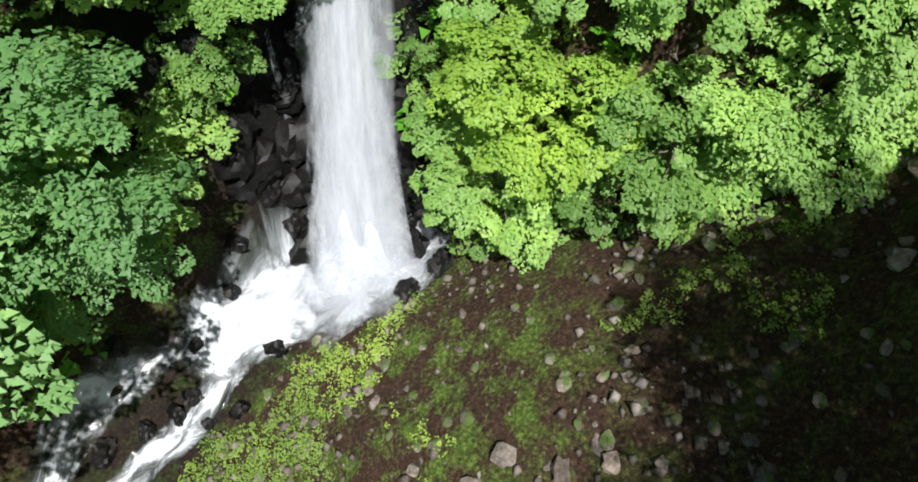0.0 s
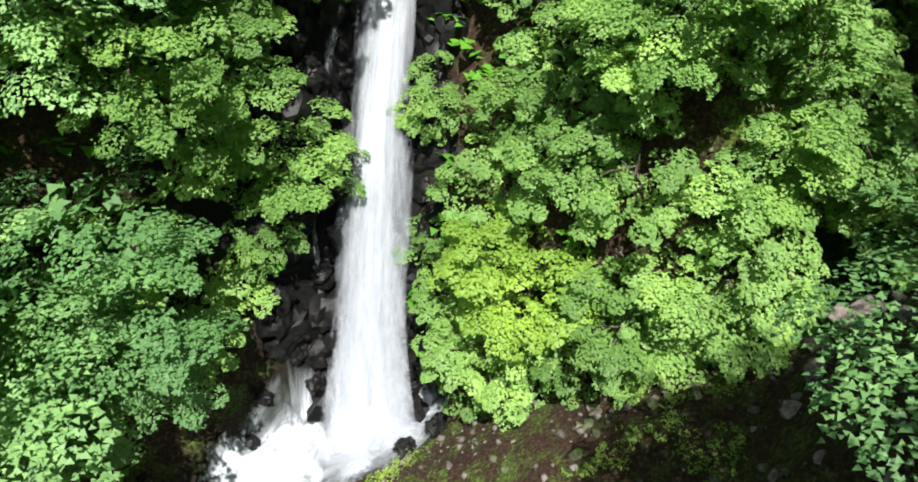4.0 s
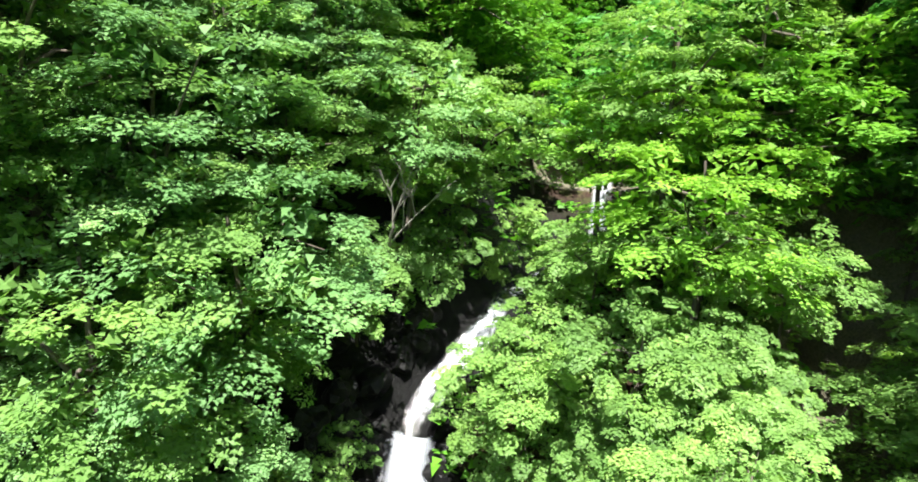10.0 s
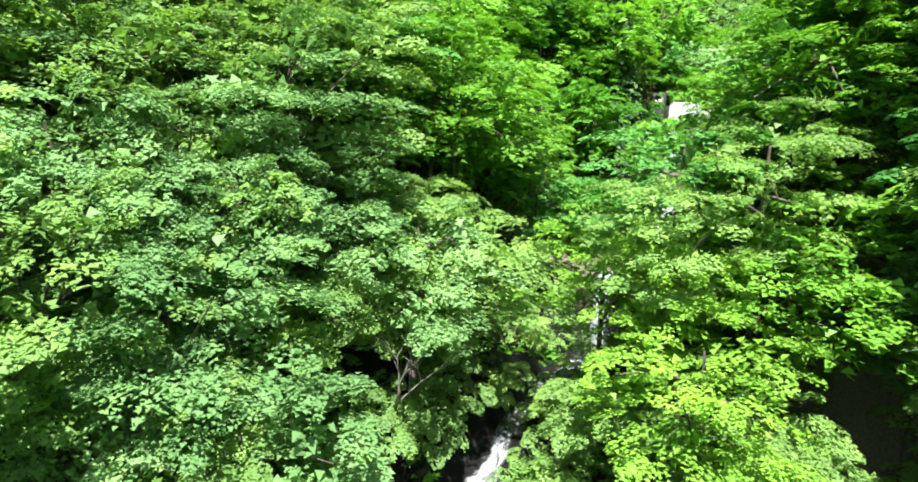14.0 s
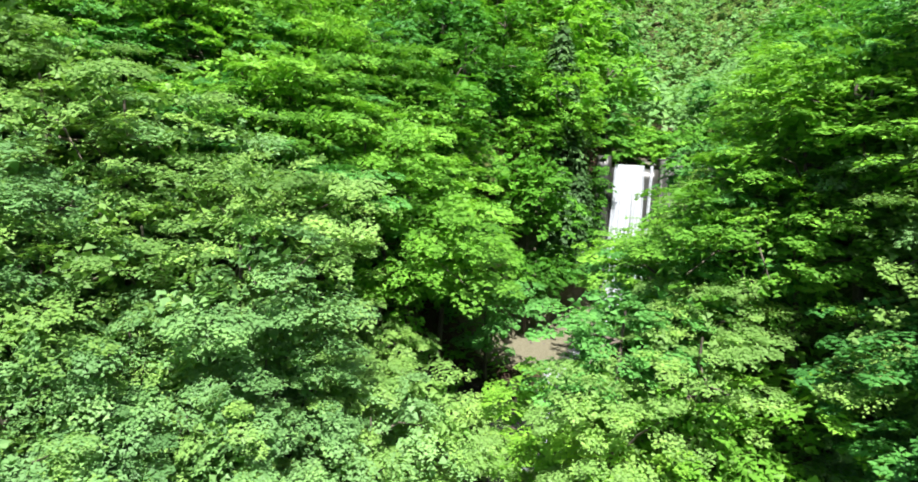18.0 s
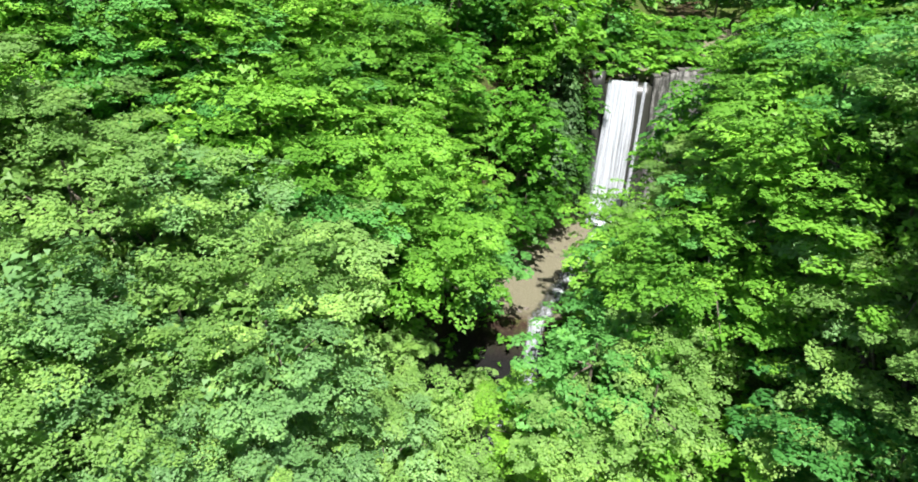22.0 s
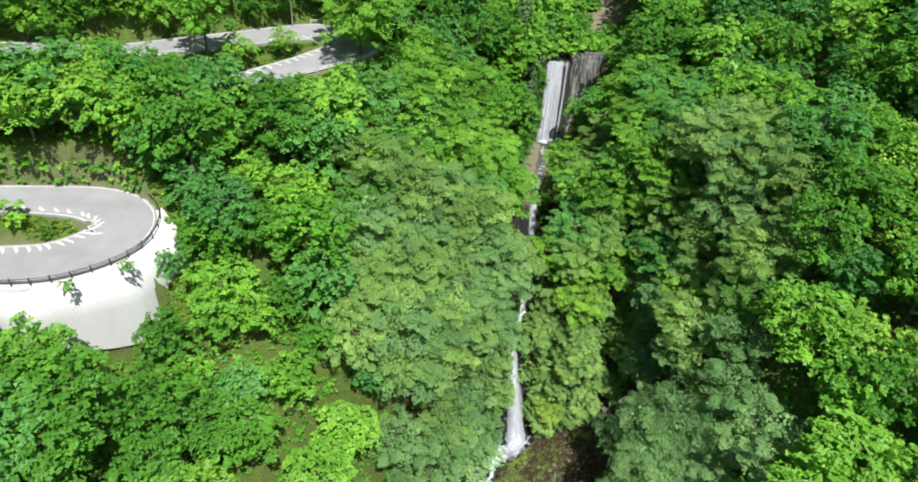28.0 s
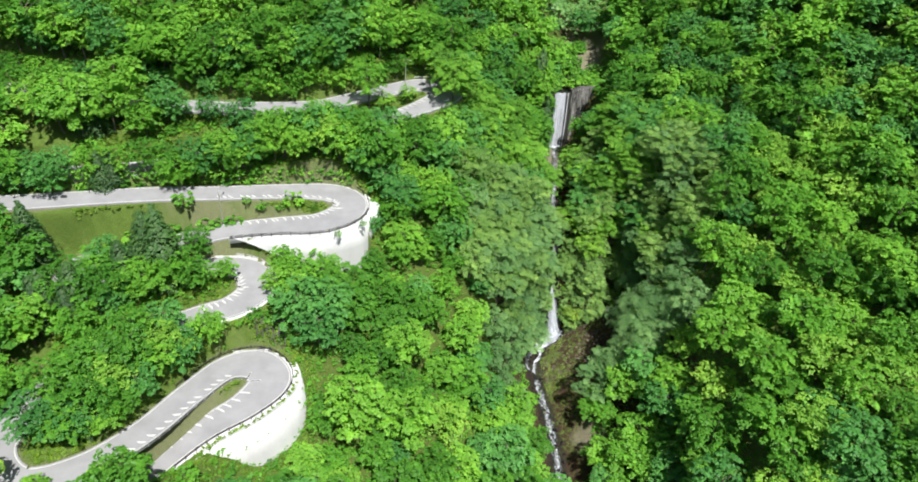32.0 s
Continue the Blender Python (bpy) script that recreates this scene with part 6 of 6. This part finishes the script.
# black wet rocks of the cliff beside the fall, and round its pool; the black includes shade
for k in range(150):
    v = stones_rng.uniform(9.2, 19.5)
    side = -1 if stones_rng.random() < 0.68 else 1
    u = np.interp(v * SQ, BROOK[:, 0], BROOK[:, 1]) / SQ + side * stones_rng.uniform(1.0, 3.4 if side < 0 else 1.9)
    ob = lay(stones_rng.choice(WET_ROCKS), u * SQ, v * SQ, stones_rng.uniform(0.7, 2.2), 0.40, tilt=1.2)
    tagged(ob, "wet black rock, darkened for shade, in the cliff beside the waterfall", "rock", "black rocks by the fall")
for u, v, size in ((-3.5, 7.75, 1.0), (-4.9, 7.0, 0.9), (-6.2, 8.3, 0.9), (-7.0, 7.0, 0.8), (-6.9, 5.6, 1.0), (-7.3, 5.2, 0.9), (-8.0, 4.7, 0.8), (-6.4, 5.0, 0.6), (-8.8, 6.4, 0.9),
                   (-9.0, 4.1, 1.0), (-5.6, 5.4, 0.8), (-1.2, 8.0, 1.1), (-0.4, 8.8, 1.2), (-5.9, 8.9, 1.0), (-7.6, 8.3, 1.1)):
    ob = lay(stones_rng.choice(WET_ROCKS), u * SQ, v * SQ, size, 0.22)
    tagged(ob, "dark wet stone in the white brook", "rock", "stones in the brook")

# loose stones of the talus, parts of the ground
for k in range(290):
    u, v = stones_rng.uniform(-6.5, 9.5), stones_rng.uniform(-1.5, 9.0)
    b = np.interp(v * SQ, BROOK[:, 0], BROOK[:, 1]) / SQ
    if u - b < 1.6:
        continue
    low = v < 3.2
    size = stones_rng.uniform(0.16, 0.6) * (1.5 if low or u > 6.5 else 1.0)
    lay(stones_rng.choice(DRY_ROCKS if stones_rng.random() < (0.75 if low or u > 6 else 0.4) else MOSS_ROCKS), u * SQ, v * SQ, size, 0.3, ground)
for u, v, size in ((8.3, 7.2, 1.3), (9.0, 8.4, 1.6), (7.4, 6.3, 0.9), (9.6, 6.6, 1.1), (8.6, 9.6, 1.5), (9.8, 10.2, 1.4), (1.2, 3.4, 0.9), (0.6, 2.9, 0.8), (2.2, 3.0, 0.7), (9.4, 9.2, 1.0), (7.9, 8.4, 1.0), (8.2, 13.2, 1.5)):
    ob = lay(stones_rng.choice(DRY_ROCKS), u * SQ, v * SQ, size, 0.2)
    tagged(ob, "grey angular boulder on the talus slope", "boulder", "boulders on the talus")

def scree():
    """Small angular stones and chips that cover the talus between the larger ones."""
    rng = np.random.RandomState(12)
    n = 5200
    px, py = rng.uniform(-9 * SQ, 13 * SQ, n), rng.uniform(-4 * SQ, 11 * SQ, n)
    m = (px - np.interp(py, BROOK[:, 0], BROOK[:, 1]) > 1.5) & (rng.rand(n) < 0.25 + 0.9 * step(0.4, 0.62, fractal(px / 2.5, py / 2.5 + 7)))
    px, py = px[m], py[m]
    n = len(px)
    size = 0.045 + 0.16 * rng.rand(n) ** 3
    unit = np.array([(1, 0, 0), (0, 1, 0), (-1, 0, 0), (0, -1, 0), (0, 0, 0.7), (0, 0, -0.7)], float)
    v = unit[None] * rng.uniform(0.55, 1.3, (n, 6, 1)) + rng.normal(0, 0.16, (n, 6, 3))
    ang = rng.uniform(0, 6.28, n)
    c, d = np.cos(ang)[:, None], np.sin(ang)[:, None]
    v = np.stack([v[..., 0] * c - v[..., 1] * d, v[..., 0] * d + v[..., 1] * c, v[..., 2]], -1) * size[:, None, None]
    v += np.stack([px, py, height(px, py) + size * 0.25], -1)[:, None]
    f = np.array([(0, 1, 4), (1, 2, 4), (2, 3, 4), (3, 0, 4), (1, 0, 5), (2, 1, 5), (3, 2, 5), (0, 3, 5)])
    return tagged(new("scree", mesh_of("scree", v.reshape(-1, 3), (np.arange(n)[:, None, None] * 6 + f[None]).reshape(-1, 3), CHIPS)), "small angular stones strewn over the talus", "scree", kind="stuff")


scree()

for k in range(40):
    v = stones_rng.uniform(65.8, 69)
    u = np.interp(v * SQ, BROOK[:, 0], BROOK[:, 1]) / SQ + stones_rng.uniform(-2.6, 3.2)
    ob = lay(stones_rng.choice(WET_ROCKS + DRY_ROCKS), u * SQ, v * SQ, stones_rng.uniform(0.5, 1.4), 0.3)
    tagged(ob, "dark wet boulder above the dam's notch", "boulder", "boulders above the dam")
# stones on the gravel bed and in the upper brook
for k in range(70):
    v = stones_rng.uniform(40, 60)
    u = np.interp(v * SQ, BROOK[:, 0], BROOK[:, 1]) / SQ + stones_rng.uniform(-4, 1.5)
    lay(stones_rng.choice(DRY_ROCKS), u * SQ, v * SQ, stones_rng.uniform(0.25, 0.8), 0.3, ground)
for k in range(60):
    v = stones_rng.uniform(-40, 3)
    u = np.interp(v * SQ, BROOK[:, 0], BROOK[:, 1]) / SQ + stones_rng.uniform(-2.2, 2.2)
    lay(stones_rng.choice(WET_ROCKS + MOSS_ROCKS), u * SQ, v * SQ, stones_rng.uniform(0.4, 1.3), 0.3, ground)


# ---------------------------------------------------------------- low growth on the talus
def low_growth():
    """Moss cushions, ferns and seedlings: many small leaves close to the ground."""
    rng = np.random.RandomState(9)
    px, py = rng.uniform(-9 * SQ, 10 * SQ, 16000), rng.uniform(-4 * SQ, 10.5 * SQ, 16000)
    b = np.interp(py, BROOK[:, 0], BROOK[:, 1])
    clump = 0.6 * fractal(px / 2.2 + 11, py / 2.2 + 5) + 0.4 * fractal(px / 0.7 + 3, py / 0.7)
    bank = np.exp(-((px - b - 4.5) / 3.0) ** 2) * (py < 8.4 * SQ)
    m = (px - b > 1.7) & (clump > 0.62 - 0.2 * bank)
    px, py = px[m], py[m]
    n = len(px)
    c = np.stack([px, py, height(px, py) + 0.08], -1)
    ang = rng.uniform(0, 6.28, n)
    out = np.stack([np.cos(ang), np.sin(ang), 0 * ang + 0.2], -1)
    up = np.stack([rng.normal(0, 0.2, n), rng.normal(0, 0.2, n) - 0.2, np.ones(n)], -1)
    ln = rng.uniform(0.1, 0.4, n)
    v, f = leaf_fans(rng, c, out, up, ln, ln * 0.8, 9, 0.065, 0.1, 3)
    return tagged(new("low_plants", mesh_of("low_plants", v, f, LEAF_MOSS)), "low ferns, seedlings and mossy growth on the talus", "undergrowth", kind="stuff")


low_growth()


def floor_growth():
    """Saplings, ferns and brush that cover the forest floor between the trees."""
    rng = np.random.RandomState(29)
    px, py = rng.uniform(-100, 70, 30000), rng.uniform(-66, 96, 30000)
    m = ~bare(px, py) & (road_gap(px, py) > 1.4) & ~((px > -9 * SQ) & (px < 9 * SQ) & (py > -14 * SQ) & (py < 10 * SQ))
    px, py = px[m], py[m]
    n = len(px)
    c = np.stack([px, py, height(px, py) + rng.uniform(0.2, 1.1, n)], -1)
    ang = rng.uniform(0, 6.28, n)
    out = np.stack([np.cos(ang), np.sin(ang), 0 * ang], -1)
    up = np.stack([rng.normal(0, 0.25, n), rng.normal(0, 0.25, n), np.ones(n)], -1)
    ln = rng.uniform(0.7, 1.5, n)
    v, f = leaf_fans(rng, c, out, up, ln, ln * 0.7, 9, 0.42, 0.3, 3)
    return tagged(new("forest_undergrowth", mesh_of("forest_undergrowth", v, f, LEAF)), "dense green brush and ferns under the trees", "undergrowth", kind="stuff")


floor_growth()


def grass_tufts():
    """Long grass on the verges between the road arms."""
    rng = np.random.RandomState(19)
    px, py = rng.uniform(-110, -24, 60000), rng.uniform(-40, 60, 60000)
    g = road_gap(px, py)
    m = (g > 0.7) & (g < 5.0)
    px, py = px[m][:24000], py[m][:24000]
    n = len(px)
    c = np.stack([px, py, height(px, py) + 0.05], -1)
    ang = rng.uniform(0, 6.28, n)
    out = np.stack([np.cos(ang), np.sin(ang), 0 * ang + 0.6], -1)
    up = np.stack([-np.cos(ang) * 0.6, -np.sin(ang) * 0.6, 0 * ang + 1], -1)
    ln = rng.uniform(0.4, 0.8, n)
    v, f = leaf_fans(rng, c, out, up, ln, ln * 0.5, 6, 0.4, 0.1, 3)
    return tagged(new("verge_grass", mesh_of("verge_grass", v, f, LEAF_GRASS)), "long green grass on the road verges", "grass", kind="stuff")


grass_tufts()


def dead_branch(u, v, up_by, size, turn):
    """A bleached bare branch that forks several times."""
    rng = random.Random(int(u * 10 + v))
    pieces = []

    def limb(p, way, length, girth, level):
        q = p + way * length
        mid = p + way * length * 0.5 + Vector((rng.uniform(-1, 1), rng.uniform(-1, 1), rng.uniform(-0.3, 0.8))) * length * 0.08
        pieces.append(tube_points(np.array([p, mid, q]), [girth, girth * 0.8, girth * 0.5], 5))
        if level:
            for _ in range(3):
                w = (way + Vector((rng.uniform(-0.8, 0.8), rng.uniform(-0.5, 0.5), rng.uniform(-0.2, 0.6)))).normalized()
                limb(mid.lerp(q, rng.uniform(0.1, 1.0)), w, length * rng.uniform(0.45, 0.7), girth * 0.5, level - 1)

    limb(Vector((0, 0, -0.6)), Vector((0.3, -0.5, 0.9)).normalized(), 2.2, 0.07, 3)
    v_, f_ = joined(pieces)
    ob = new("dead_branch", mesh_of("dead_branch", v_, f_, DEAD_WOOD, True))
    ob.matrix_world = pose(u * SQ, v * SQ, height_at(u * SQ, v * SQ) + up_by, 0, 0, turn) @ Matrix.Scale(size, 4)
    return tagged(ob, "bare bleached dead branch on the steep bank", "branch")


DEAD_WOOD = plain_material("bleached_wood", (0.16, 0.14, 0.12), (0.34, 0.32, 0.29), 5.0, 0.8)
dead_branch(-5.2, 18.6, 0.0, 1.6, 10)
dead_branch(-8.6, 19.8, 0.0, 1.9, 60)
dead_branch(5.0, 9.8, 0.0, 1.0, 200)

# the trees that the others were copied from
for kind in near_kinds + mid_kinds + small_kinds + hill_kinds + far_kinds + conifer_kinds + [fine_kind, bright_kind, cool_small, yellow_kind, pale_kind, lime_kind, bush_kind]:
    for ob in (*kind[0].children_recursive, kind[0]):
        bpy.data.objects.remove(ob)
